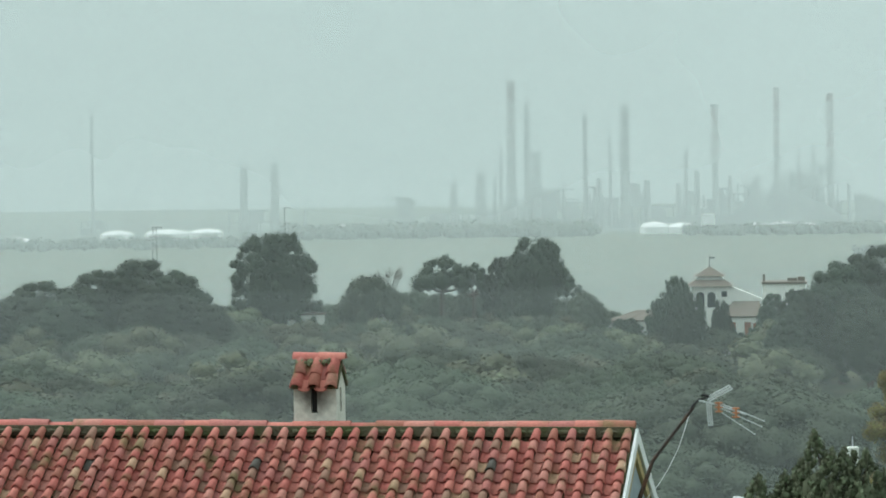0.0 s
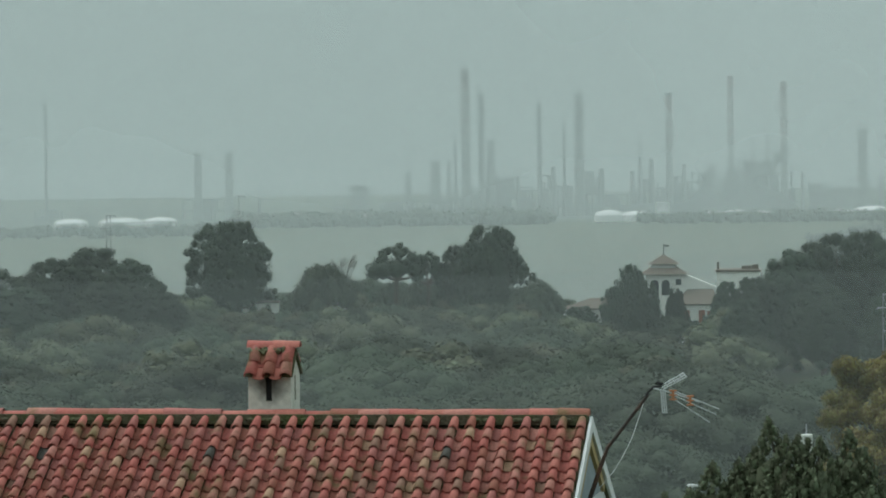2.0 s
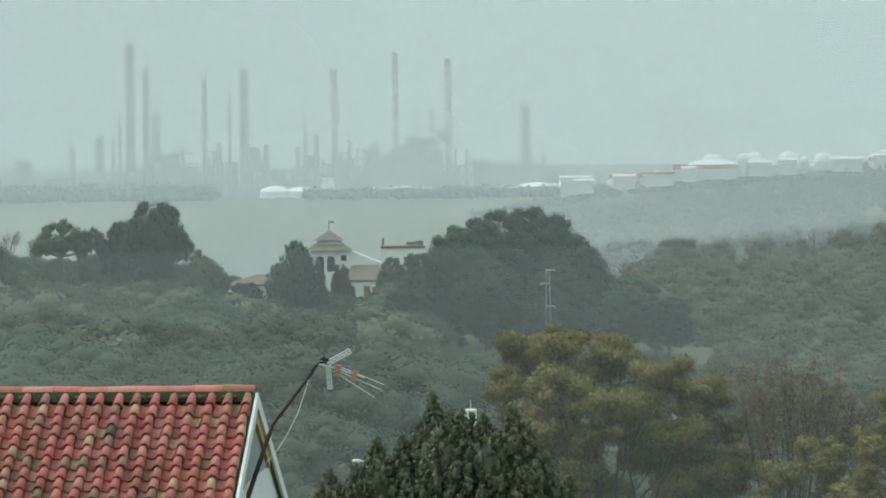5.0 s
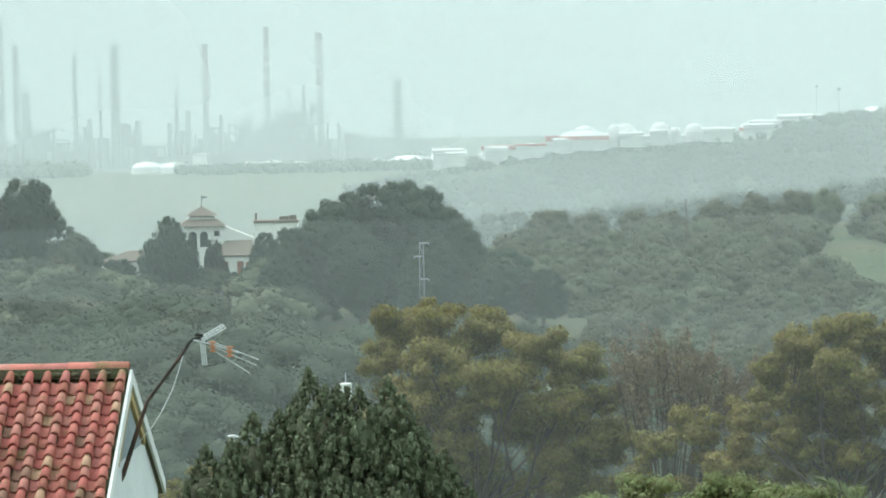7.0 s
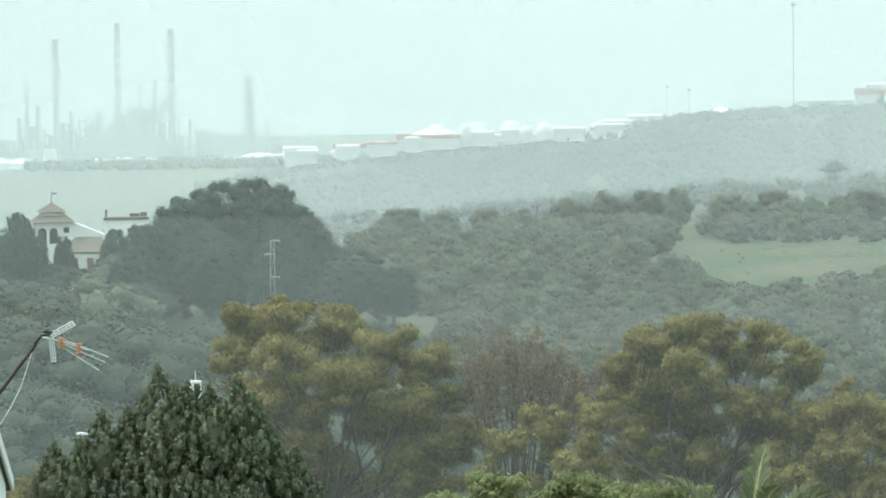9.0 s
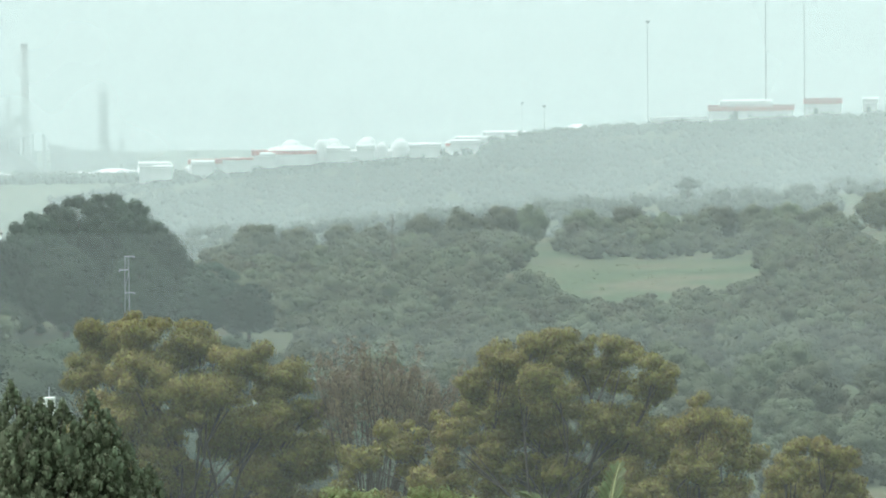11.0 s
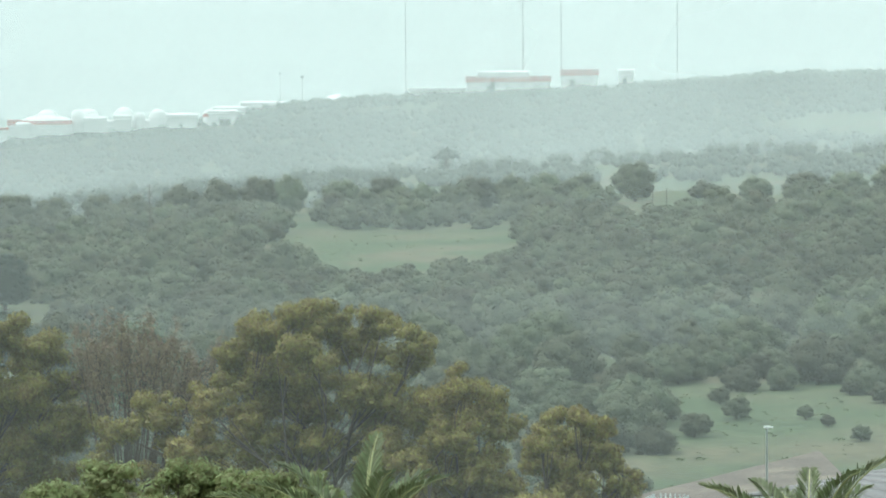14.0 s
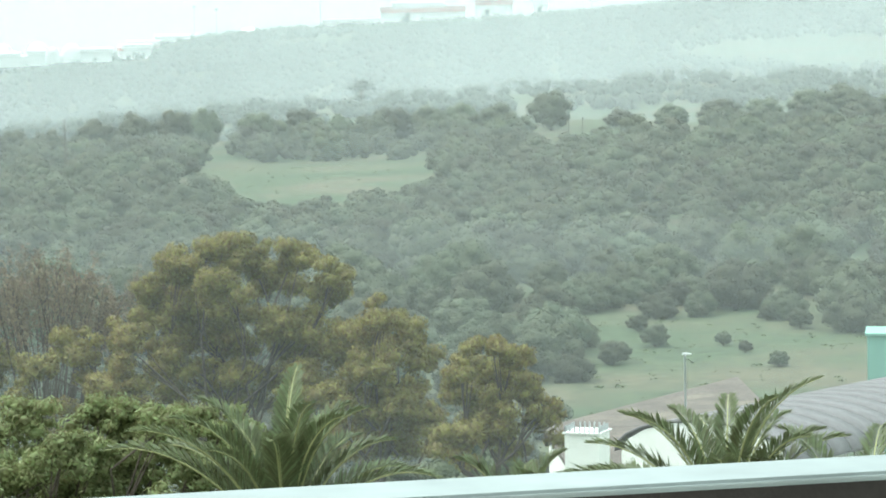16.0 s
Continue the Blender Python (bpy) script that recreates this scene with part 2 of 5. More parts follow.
# haze put into a surface: pale grey diffuse mixed thinly with transparent
def haze_sheet_material(amount, grain):
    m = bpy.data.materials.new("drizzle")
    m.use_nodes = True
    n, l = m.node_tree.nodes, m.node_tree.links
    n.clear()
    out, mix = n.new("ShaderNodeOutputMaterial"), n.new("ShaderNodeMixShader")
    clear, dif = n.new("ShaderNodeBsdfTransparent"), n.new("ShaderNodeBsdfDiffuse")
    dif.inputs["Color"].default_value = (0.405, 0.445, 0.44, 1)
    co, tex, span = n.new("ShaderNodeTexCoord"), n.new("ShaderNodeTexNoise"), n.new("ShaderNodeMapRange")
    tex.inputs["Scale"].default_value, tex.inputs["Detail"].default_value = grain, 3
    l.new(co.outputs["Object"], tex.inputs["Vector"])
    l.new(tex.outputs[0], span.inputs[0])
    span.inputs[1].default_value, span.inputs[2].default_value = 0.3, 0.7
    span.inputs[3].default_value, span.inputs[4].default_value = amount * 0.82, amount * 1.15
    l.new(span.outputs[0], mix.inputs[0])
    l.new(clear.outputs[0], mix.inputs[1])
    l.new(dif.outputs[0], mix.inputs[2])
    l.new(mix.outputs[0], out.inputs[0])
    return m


# ---- ground ----
def build_ground():
    bs = [-180, -150, -120, -90, -60, -40, -25] + list(np.arange(-15, 37, 0.5)) + [45, 60, 90, 120, 150]
    ds = [0.8, 4, 10, 20] + list(np.arange(30, 660, 10)) + list(np.arange(660, 2000, 40)) + list(np.arange(2000, 4960, 150)) + [4950]
    verts, faces = [], []
    for d in ds:
        for b in bs:
            bump = 0 if d < 150 else 0.35 * noise.noise(at(b, d) * 0.03) * min(1, d / 300)
            verts.append(at(b, d, land(min(max(b, -14), 36), d) + bump))
    n = len(bs)
    for i in range(len(ds) - 1):
        for j in range(n):
            k = (j + 1) % n
            faces.append((i * n + j, i * n + k, (i + 1) * n + k, (i + 1) * n + j))
    faces.append(tuple(range(n))[::-1])
    g = new("ground", mesh_of("ground", verts, faces, M_GROUND, True))
    return tagged(g, "damp grassy hills and coastal plain", "ground", kind="structure")


ground = build_ground()


def build_haze_sheet(dist, amount, rise=0.42):
    """A half-transparent sheet imitating haze, which rises away from the ground at a slant."""
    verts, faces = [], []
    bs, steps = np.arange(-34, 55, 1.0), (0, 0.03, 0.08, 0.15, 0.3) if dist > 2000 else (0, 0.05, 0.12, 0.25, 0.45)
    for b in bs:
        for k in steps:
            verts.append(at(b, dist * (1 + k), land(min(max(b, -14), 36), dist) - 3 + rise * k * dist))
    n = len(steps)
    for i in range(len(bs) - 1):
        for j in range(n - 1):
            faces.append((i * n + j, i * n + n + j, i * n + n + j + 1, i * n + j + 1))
    ob = new("mist", mesh_of("mist", verts, faces, haze_sheet_material(amount, 6.0 / dist), True))
    return tagged(ob, "half-transparent grey sheet standing in for haze", "mist", group="drizzle", kind="stuff")


# added sheets one behind another, so that things look hazier with distance
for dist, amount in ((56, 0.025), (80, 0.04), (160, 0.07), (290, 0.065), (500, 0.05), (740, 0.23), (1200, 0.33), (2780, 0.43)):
    build_haze_sheet(dist, amount, 0.42 if dist < 2000 else 1.1)

# ---- trees ----
def unit(n):
    v = rng.normal(size=(n, 3))
    return v / np.linalg.norm(v, axis=1)[:, None]


def leaves_on(lobes, per, size, slim=0.45, shell=0.25, droop=0.0, down=-0.35, lump=0.0):
    """Leaf quads over ellipsoid lobes ((x, y, z, rx, ry, rz), ...): per is leaves per square metre of lobe, size their length."""
    out = []
    for cx, cy, cz, rx, ry, rz in lobes:
        k = max(12, int(per * 4 * math.pi * ((rx * ry) ** 1.6 / 3 + (rx * rz) ** 1.6 / 3 + (ry * rz) ** 1.6 / 3) ** (1 / 1.6)))
        u = unit(k)
        u = u[u[:, 2] > down + rng.normal(size=k) * 0.15]
        k = len(u)
        rad = 1 - shell * rng.random(k) ** 1.5
        if lump:
            c = unit(14)
            near = np.max(u @ c.T, axis=1)
            rad *= 1 - lump + lump * 1.6 * np.clip((near - 0.6) / 0.4, 0, 1)
        p = u * rad[:, None] * (rx, ry, rz) + (cx, cy, cz)
        nrm = u / np.array((rx, ry, rz))
        nrm /= np.linalg.norm(nrm, axis=1)[:, None]
        nrm = nrm + unit(k) * 0.36
        nrm /= np.linalg.norm(nrm, axis=1)[:, None]
        t = np.cross(nrm, unit(k))
        t[:, 2] -= droop
        t /= np.linalg.norm(t, axis=1)[:, None] + 1e-9
        s = np.cross(nrm, t)
        ln = size * (0.6 + 0.8 * rng.random(k))[:, None]
        out.append(np.stack([p - t * ln * 0.5, p + s * ln * slim * 0.5, p + t * ln * 0.5, p - s * ln * slim * 0.5], axis=1))
    return np.concatenate(out)


def lobe_crown(w, h, z0, n, flat=0.6, seed=0, spread=0.42, dome=True, lobe=0.17):
    """Lobes that make up a crown of width w and height h from z0 up."""
    r = np.random.default_rng(seed)
    lobes = []
    for i in range(n):
        a, q = r.random() * 2 * math.pi, math.sqrt((i + 0.5) / n)
        x, y = w * spread * q * math.cos(a), w * spread * q * math.sin(a)
        top = h * (1 - 0.55 * q * q) if dome else h * (0.55 + 0.45 * r.random())
        s = w * lobe * (0.5 + 1.6 * r.random() ** 1.5)
        lobes.append((x, y, z0 + top - s * flat * (0.9 + 0.5 * r.random()), s, s, s * flat))
        if r.random() < 0.5:
            lobes.append((x * 1.1, y * 1.1, z0 + top * 0.5, s * 0.9, s * 0.9, s * flat))
    return lobes


def mound_lobes(w, h, n, seed, small=0.13, big=0.22, squash=0.8):
    """A rounded crown that reaches almost to the ground: a dense heart and bumps all over it."""
    r = np.random.default_rng(seed)
    out = []
    for i in range(n):
        z, a, k = 1 - 1.75 * (i + 0.5) / n, i * 2.39996 + r.random(), r.uniform(0.85, 1.1)
        q, s = math.sqrt(1 - z * z), w * r.uniform(small, big)
        out.append((w * 0.36 * q * math.cos(a) * k, w * 0.36 * q * math.sin(a) * k, h * (0.46 + 0.43 * z * k), s, s, s * squash))
    out.append((0, 0, h * 0.45, w * 0.43, w * 0.43, h * 0.46))
    return out


def cap_lobes(w, rise, z0, n, seed, lobe=0.12, flat=0.8, skirt=0.7):
    """The wide even cap of a stone pine: small flat cushions over a shallow dome."""
    r = np.random.default_rng(seed)
    out = []
    for i in range(n):
        q, a = math.sqrt((i + 0.5) / n), i * 2.39996 + r.random() * 0.7
        s = w * lobe * r.uniform(0.7, 1.35)
        top = z0 + rise * (1 - skirt * q ** 2.2) * r.uniform(0.93, 1.04)
        out.append((w * 0.43 * q * math.cos(a), w * 0.43 * q * math.sin(a), top - s * flat, s, s, s * flat))
    out.append((0, 0, z0 + rise * 0.3, w * 0.4, w * 0.4, rise * 0.5))
    return out


def tree_kind(name, w, h, trunk, lobes, per, size, mat, bark, slim=0.5, lump=0.0, limbs=5, droop=0.0, shell=0.25, down=-0.35, lean=0.0):
    """The two meshes of a tree: trunk with limbs, and crown."""
    bm = bmesh.new()
    base, fork = Vector((0, 0, -0.6)), Vector((lean * 0.4, 0, trunk))
    limb(bm, [base, Vector((lean * 0.1, 0, trunk * 0.5)), fork], w * 0.035 + 0.06, w * 0.025 + 0.04, 8)
    picks = lobes if len(lobes) <= limbs else [lobes[int(i * len(lobes) / limbs)] for i in range(limbs)]
    for cx, cy, cz, *_ in picks:
        end = Vector((cx, cy, cz))
        mid = fork.lerp(end, 0.5) + Vector((rng.normal() * w * 0.03, rng.normal() * w * 0.03, -h * 0.03))
        limb(bm, [fork, mid, end], w * 0.02 + 0.03, 0.02, 5)
    tm = bpy.data.meshes.new(name + "_trunk")
    bm.to_mesh(tm)
    bm.free()
    tm.materials.append(bark)
    v = leaves_on(lobes, per, size, slim, lump=lump, droop=droop, shell=shell, down=down)
    return tm, soup(name + "_crown", v, balls(lobes, 0.74, COARSE), mat)


def plant(kind, place, scale=1.0, turn=0.0, name="tree", label="", category="tree", group="", stretch=1.0):
    tm, cm = kind
    e = thing(name, place, label, category, group)
    e.matrix_world = Matrix.Translation(place) @ pose(0, 0, 0, 0, 0, turn) @ Matrix.Diagonal((scale, scale, scale * stretch, 1))
    child("trunk", tm, e)
    child("crown", cm, e)
    return e


# kinds for the wooded hill and the scrub slope: unit sizes in metres
def pine_lobes(seed, w=11.5, h=16.0, n=250):
    """A ragged pine: many small tufts on a tall rounded cone, wider at a third of its height."""
    r = np.random.default_rng(seed)
    out = []
    for i in range(n):
        z = 0.04 + 0.93 * r.random() ** 0.85
        rad = 0.46 * w * math.sqrt(max(0.0, 1 - ((z - 0.42) / 0.6) ** 2)) * r.uniform(0.72, 1.16)
        a = r.random() * 6.283
        rad *= 1 + 0.15 * math.sin(3 * a + seed) + 0.12 * math.sin(z * 10 + 2 * a)
        s = w * r.uniform(0.03, 0.07)
        out.append((rad * math.cos(a), rad * math.sin(a), z * h - s, s * 1.1, s * 1.1, s * 1.35))
    out.append((0, 0, h * 0.46, w * 0.5, w * 0.5, h * 0.52))
    return out


K_DOME = [tree_kind("stone_pine", 11, 6, 2.2, cap_lobes(11, 4.2, 2.6, 34, s), 17, 0.26, M_CANOPY, M_BARK, shell=0.4, slim=0.7) for s in (1, 2, 3)]
K_NEAR = [tree_kind("near_pine", 11, 6, 2.2, cap_lobes(11.5, 4.2, 2.6, 48, s + 80, 0.1), 34, 0.18, M_CANOPY, M_BARK, shell=0.4, slim=0.65) for s in (1, 2, 3)]
K_ROUND = [tree_kind("round_tree", 7, 6, 1.0, mound_lobes(7.2, 6.0, 14, s + 10), 11, 0.38, M_OLIVE, M_BARK, limbs=4, shell=0.35, slim=0.75, down=-0.9) for s in (1, 2, 3, 4, 5)]
K_PINE = [tree_kind("tall_pine", 12, 16, 5, pine_lobes(s + 30), 15, 0.42, M_PINE, M_BARK, shell=0.5, slim=0.4, droop=-0.7) for s in (1, 2, 3)]
K_BROAD = [tree_kind("broad_pine", 12, 14, 4, mound_lobes(12.4, 13.2, 70, s + 60, 0.06, 0.11, 0.75), 13, 0.36, M_PINE, M_BARK, shell=0.4, slim=0.65) for s in (1, 2)]
K_UMBRELLA = tree_kind("umbrella_pine", 11, 11, 6.5, lobe_crown(10.5, 5.2, 6.0, 28, 0.6, 51, lobe=0.1), 6, 0.4, M_PINE, M_BARK, lump=0.25, limbs=8)

# ---- wooded hill ----
r = np.random.default_rng(21)


def crown_limit(b, d):
    """Elevation that the tree tops of the wood reach."""
    return lerp(d, (205, 260, 350, 440, 470), (-4.75, -3.95, -3.15, -2.62, -2.5)) - (0.25 if 2.6 < b < 6.6 and d > 330 else 0) - (0.5 if b > 6.7 else 0)


taken = []
while len(taken) < 205:
    b, d = r.uniform(-9.6, 10.6), math.sqrt(r.uniform(205 ** 2, 470 ** 2))
    p = foot(b, d)
    if 2.8 < b < 6.4 and d > 432 or b > 6.7 and d > 300:
        continue
    gap = lerp(d, (205, 470), (7.6, 6.6))
    if any((p - q).length < gap for q in taken):
        gap_tries = r.random()
        if gap_tries > 0.02:
            continue
    taken.append(p)
    tall = max(4.2, up(crown_limit(b, d), d) - land(b, d)) * r.uniform(0.74, 1.08)
    dome = r.random() < 0.68
    i = int(r.integers(0, 12))
    k = (K_NEAR if d < 320 else K_DOME)[i % 3] if dome or d < 260 else K_ROUND[i % 5]
    dome = dome or d < 260
    s = tall / (7.2 if dome else 6.2)
    plant(k, p, s * r.uniform(1.15, 1.5), r.uniform(0, 360), "pine_tree" if dome else "oak_tree",
          "broad green stone pine in dense woodland" if dome else "rounded grey-green oak in dense woodland", "tree", "woodland trees", 0.85)


def hill_tree(kind, b, d, top_el, wide, own, name, label, turn=0.0):
    """A tree that stands out on the hill: its top at an elevation, its crown of a width in metres; own = the kind's (width, height)."""
    h = up(top_el, d) - land(b, d)
    s = wide / own[0]
    return plant(kind, foot(b, d), s, turn, name, label, "tree", "hilltop pines", h / own[1] / s)


PW, BW, UW, DW, RW = (11.5, 16.0), (12.0, 12.0), (11.0, 11.2), (11.5, 6.7), (7.2, 6.0)
hill_tree(K_PINE[0], -3.04, 450, -1.05, 12.5, PW, "pine_tree", "tall dark rounded pine above the wood", 30)
hill_tree(K_PINE[1], 1.68, 448, -1.2, 10.0, PW, "pine_tree", "tall dark ragged pine above the wood", 80)
hill_tree(K_PINE[0], 1.15, 452, -1.55, 6.5, PW, "pine_tree", "dark ragged pine above the wood", 150)
hill_tree(K_UMBRELLA, -0.03, 450, -1.52, 9.5, UW, "umbrella_pine", "dark flat-topped umbrella pine with bare trunk", 10)
hill_tree(K_UMBRELLA, 0.55, 454, -1.68, 6.0, UW, "umbrella_pine", "dark flat-topped umbrella pine with bare trunk", 110)
hill_tree(K_DOME[0], -1.35, 445, -1.85, 10.0, DW, "pine_tree", "low dark pine on the hilltop", 10)
hill_tree(K_DOME[1], 2.55, 440, -2.25, 8.0, DW, "pine_tree", "low dark pine on the hilltop", 50)
for b, e, w, d in ((-5.55, -1.64, 14, 420), (-6.3, -1.82, 13, 415), (-7.3, -2.0, 14, 410), (-4.8, -1.85, 11, 410), (-8.6, -2.05, 14, 420), (-5.2, -2.1, 12, 404), (-6.9, -2.3, 13, 402), (-4.3, -2.4, 9, 405)):
    hill_tree(K_BROAD[int(-b) % 2], b, d, e, w, BW, "pine_tree", "broad dark pine of the hilltop grove", b * 50)
for b, e, w, d in ((8.0, -1.47, 13, 390), (7.2, -1.75, 12, 385), (8.9, -1.58, 13, 395), (8.5, -1.5, 12, 398), (7.6, -1.52, 12, 394), (9.3, -1.85, 10, 392), (6.6, -2.2, 9, 380), (9.5, -2.2, 10, 390), (7.7, -2.3, 12, 370),
                   (5.95, -2.36, 6, 436), (6.35, -2.2, 7, 434), (6.05, -2.65, 9, 426), (10.3, -2.62, 11, 380), (11.0, -2.95, 8, 375), (9.0, -2.6, 11, 365), (6.3, -2.6, 9, 375)):
    hill_tree(K_BROAD[int(b * 10) % 2], b, d, e + 0.04 - 0.24 * abs(math.sin(b * 37)), w * 0.9, BW, "pine_tree", "large dark spreading pine of the grove", b * 70)
for b, e, w, d in ((4.22, -1.95, 4.5, 430), (4.5, -2.25, 4.5, 428), (4.35, -2.5, 6.0, 426), (5.03, -2.4, 3.2, 432), (3.95, -2.35, 4.5, 430), (5.35, -3.0, 3.0, 428), (5.75, -2.85, 4.0, 429), (3.3, -2.72, 6.0, 434)):
    hill_tree(K_PINE[1], b, d, e, w, PW, "pine_tree", "slender dark pine beside the villa", b * 90)
for b, e, w, d in ((2.0, -3.95, 11, 255), (3.4, -3.72, 13, 262), (4.9, -3.72, 14, 262), (6.3, -3.95, 12, 258), (0.6, -3.9, 10, 270), (-0.6, -3.35, 11, 330), (1.2, -3.2, 12, 345)):
    hill_tree(K_NEAR[int(b * 10) % 3], b, d, e, w, DW, "stone_pine", "wide pale green dome of a stone pine", b * 60)


for k in range(34):
    b = -8.6 + k * 0.34 + r.normal() * 0.08
    d = r.uniform(400, 440)
    hill_tree(K_DOME[k % 3] if k % 2 else K_ROUND[k % 4], b, d, -2.66 - r.random() * 0.14 - (0.2 if b > 2.5 else 0), r.uniform(6, 9), DW if k % 2 else RW, "pine_tree", "low green tree along the hilltop", k * 40.0)["group"] = "woodland trees"


for k in range(40):
    b = -9.2 + k * 0.31 + r.normal() * 0.07
    top = lerp(b, (-9, -4.1, -2.0, -1.2, 0, 1, 2, 2.9, 3.2), (-2.2, -2.38, -2.3, -2.1, -2.12, -2.15, -2.25, -2.5, -2.6)) - r.random() * 0.12
    hill_tree(K_DOME[k % 3], b, r.uniform(464, 471), top, r.uniform(6, 8.5), DW, "oak_tree", "dark bushy tree on the hilltop", k * 50.0)["group"] = "woodland trees"


# ---- scrub slope ----
def meadow_edge(b):
    """Elevation of the upper meadow's lower edge."""
    return lerp(b, (16, 17.3, 19.2, 20.3), (-2.92, -3.45, -3.25, -3.0)) + 0.1 * math.sin(b * 7) + 0.06 * math.sin(b * 19)


def meadow(b, d):
    e = math.degrees(math.atan2(land(b, d), d))
    upper = 16.1 + 0.25 * math.sin(e * 13) < b < 20.3 and meadow_edge(b) < e < -2.75
    strip = 16.1 < b < 16.75 and -2.85 < e < -2.4
    glade = (12.4 < b < 13.0 or 14.5 < b < 15.2) and -3.1 < e < -2.9
    track = 21.3 < b < 21.9 and -3.1 < e < -2.8 or 22.3 < b < 22.8 and -2.9 < e < -2.3
    lower = 22.7 + 0.3 * math.sin(e * 9) < b < 26.8 + (e + 6) * -0.8 and -7.6 < e < lerp(b, (22.6, 23.5, 26.7), (-5.45, -5.55, -5.95))
    side = 22.9 < b < 25.2 and -2.5 < e < -2.12
    low_right = b > 25.5 and e < -6.0
    return upper or strip or glade or track or lower or side or low_right


SCRUB = ("grey-green wild olive on the scrub slope", "brownish wild olive on the scrub slope")
spots = []
for _ in range(5200):
    b, d = r.uniform(10.3, 30.0), math.sqrt(r.uniform(165 ** 2, 562 ** 2))
    half = r.uniform(1.7, 4.1) * lerp(d, (200, 330, 600), (0.72, 0.92, 1.0))
    if d < 226 and b > 22.3 or meadow(b, d) or b < 12 and d < 390 or 18.9 < b < 20.9 and meadow(b - 1.2, d) and r.random() < 0.6:
        continue
    if 15.9 < b < 20.4 and land(b, d) < up(meadow_edge(b), d):
        # only low bushes before the meadow
        half = min(half, (up(meadow_edge(b) - 0.03, d) - land(b, d)) / 1.6)
    if half < 0.9 or 21.9 < b < 23.1 and d > 520:
        continue
    p = foot(b, d)
    if all(abs(p.x - q.x) > 8 or abs(p.y - q.y) > 8 or (p - q).length > 0.95 * (half + h) for q, h, *_ in spots):
        spots.append((p, half, b, d))
spots.sort(key=lambda q: q[3])
for i, (p, half, b, d) in enumerate(spots[:240]):
    plant(K_ROUND[i % 5], p - Vector((0, 0, 0.2 * half)), half / 3.5, r.uniform(0, 360), "wild_olive", SCRUB[i % 2], "tree", "scrub trees", r.uniform(0.75, 1.05))


def joined_trees(name, items, label):
    """Trees too many and too far to count, in one mesh: items are (place, half width)."""
    lib = []
    for q in range(6):
        lo = mound_lobes(2.05, 1.7, 11, q + 40)
        lib.append((leaves_on(lo, 75, 0.13, 0.75, shell=0.35, down=-0.1), balls(lo, 0.72, COARSE)))
    vq, vt = [], []
    for i, (p, half) in enumerate(items):
        a = rng.random() * 6.283
        m = np.array([[math.cos(a), -math.sin(a), 0], [math.sin(a), math.cos(a), 0], [0, 0, rng.uniform(0.75, 1.05)]]) * half
        v, t = lib[i % 6]
        vq.append(v @ m.T + np.array(p) - (0, 0, 0.2 * half))
        vt.append(t @ m.T + np.array(p) - (0, 0, 0.2 * half))
    return tagged(new(name, soup(name, np.concatenate(vq), np.concatenate(vt), M_OLIVE)), label, "trees", kind="stuff")


for shade in range(12):
    joined_trees("scrub", [(p, half) for p, half, *_ in spots[240 + shade::12]], "dense grey-green wild olives covering the slope")
# the ridge: named trees against the haze
for b, e, w in ((11.15, -2.05, 8), (11.9, -2.12, 7), (12.7, -2.08, 6), (13.3, -2.1, 6), (14.2, -1.95, 7), (14.9, -1.82, 7.5), (15.6, -1.78, 7), (16.15, -1.76, 6),
                (17.1, -1.85, 7), (17.9, -1.8, 6.5), (18.6, -1.95, 5), (19.5, -1.8, 8), (20.2, -1.82, 7), (20.8, -1.75, 6), (21.4, -1.8, 7.5), (22.43, -1.55, 7.2),
                (23.7, -1.92, 6), (24.6, -1.86, 6), (25.5, -1.75, 8), (26.3, -1.75, 7), (27.1, -1.6, 8), (27.8, -1.55, 9), (28.6, -1.75, 8)):
    hill_tree(K_ROUND[int(b * 10) % 4], b, 565, e + 0.05, w * 1.15, RW, "wild_olive", "dark rounded tree on the ridge line", b * 80)["group"] = "ridge trees"


def scatter(name, items, leaves, leaf, mat, label, squash=1.0, lobes=4, core=0.64):
    """Many low bushes in one mesh: items are (bearing, distance, half width)."""
    lib = []
    for q in range(6):
        lo = [(rng.normal() * 0.35, rng.normal() * 0.35, 0.45 + rng.normal() * 0.12, 0.62, 0.62, 0.62 * squash) for _ in range(lobes)]
        v = leaves_on(lo, leaves / lobes / 2.6, leaf, 0.6, lump=0.1)
        lib.append((v, balls(lo, core, COARSE)))
    all_q, all_t = [], []
    for i, (b, d, s) in enumerate(items):
        a = rng.random() * 6.283
        m = np.array([[math.cos(a), -math.sin(a), 0], [math.sin(a), math.cos(a), 0], [0, 0, 1]]) * s
        base = np.array(foot(b, d))
        v, tri = lib[i % 6]
        all_q.append(v @ m.T + base)
        all_t.append(tri @ m.T + base)
    me = soup(name, np.concatenate(all_q), np.concatenate(all_t), mat)
    return tagged(new(name, me), label, "bushes", kind="stuff")


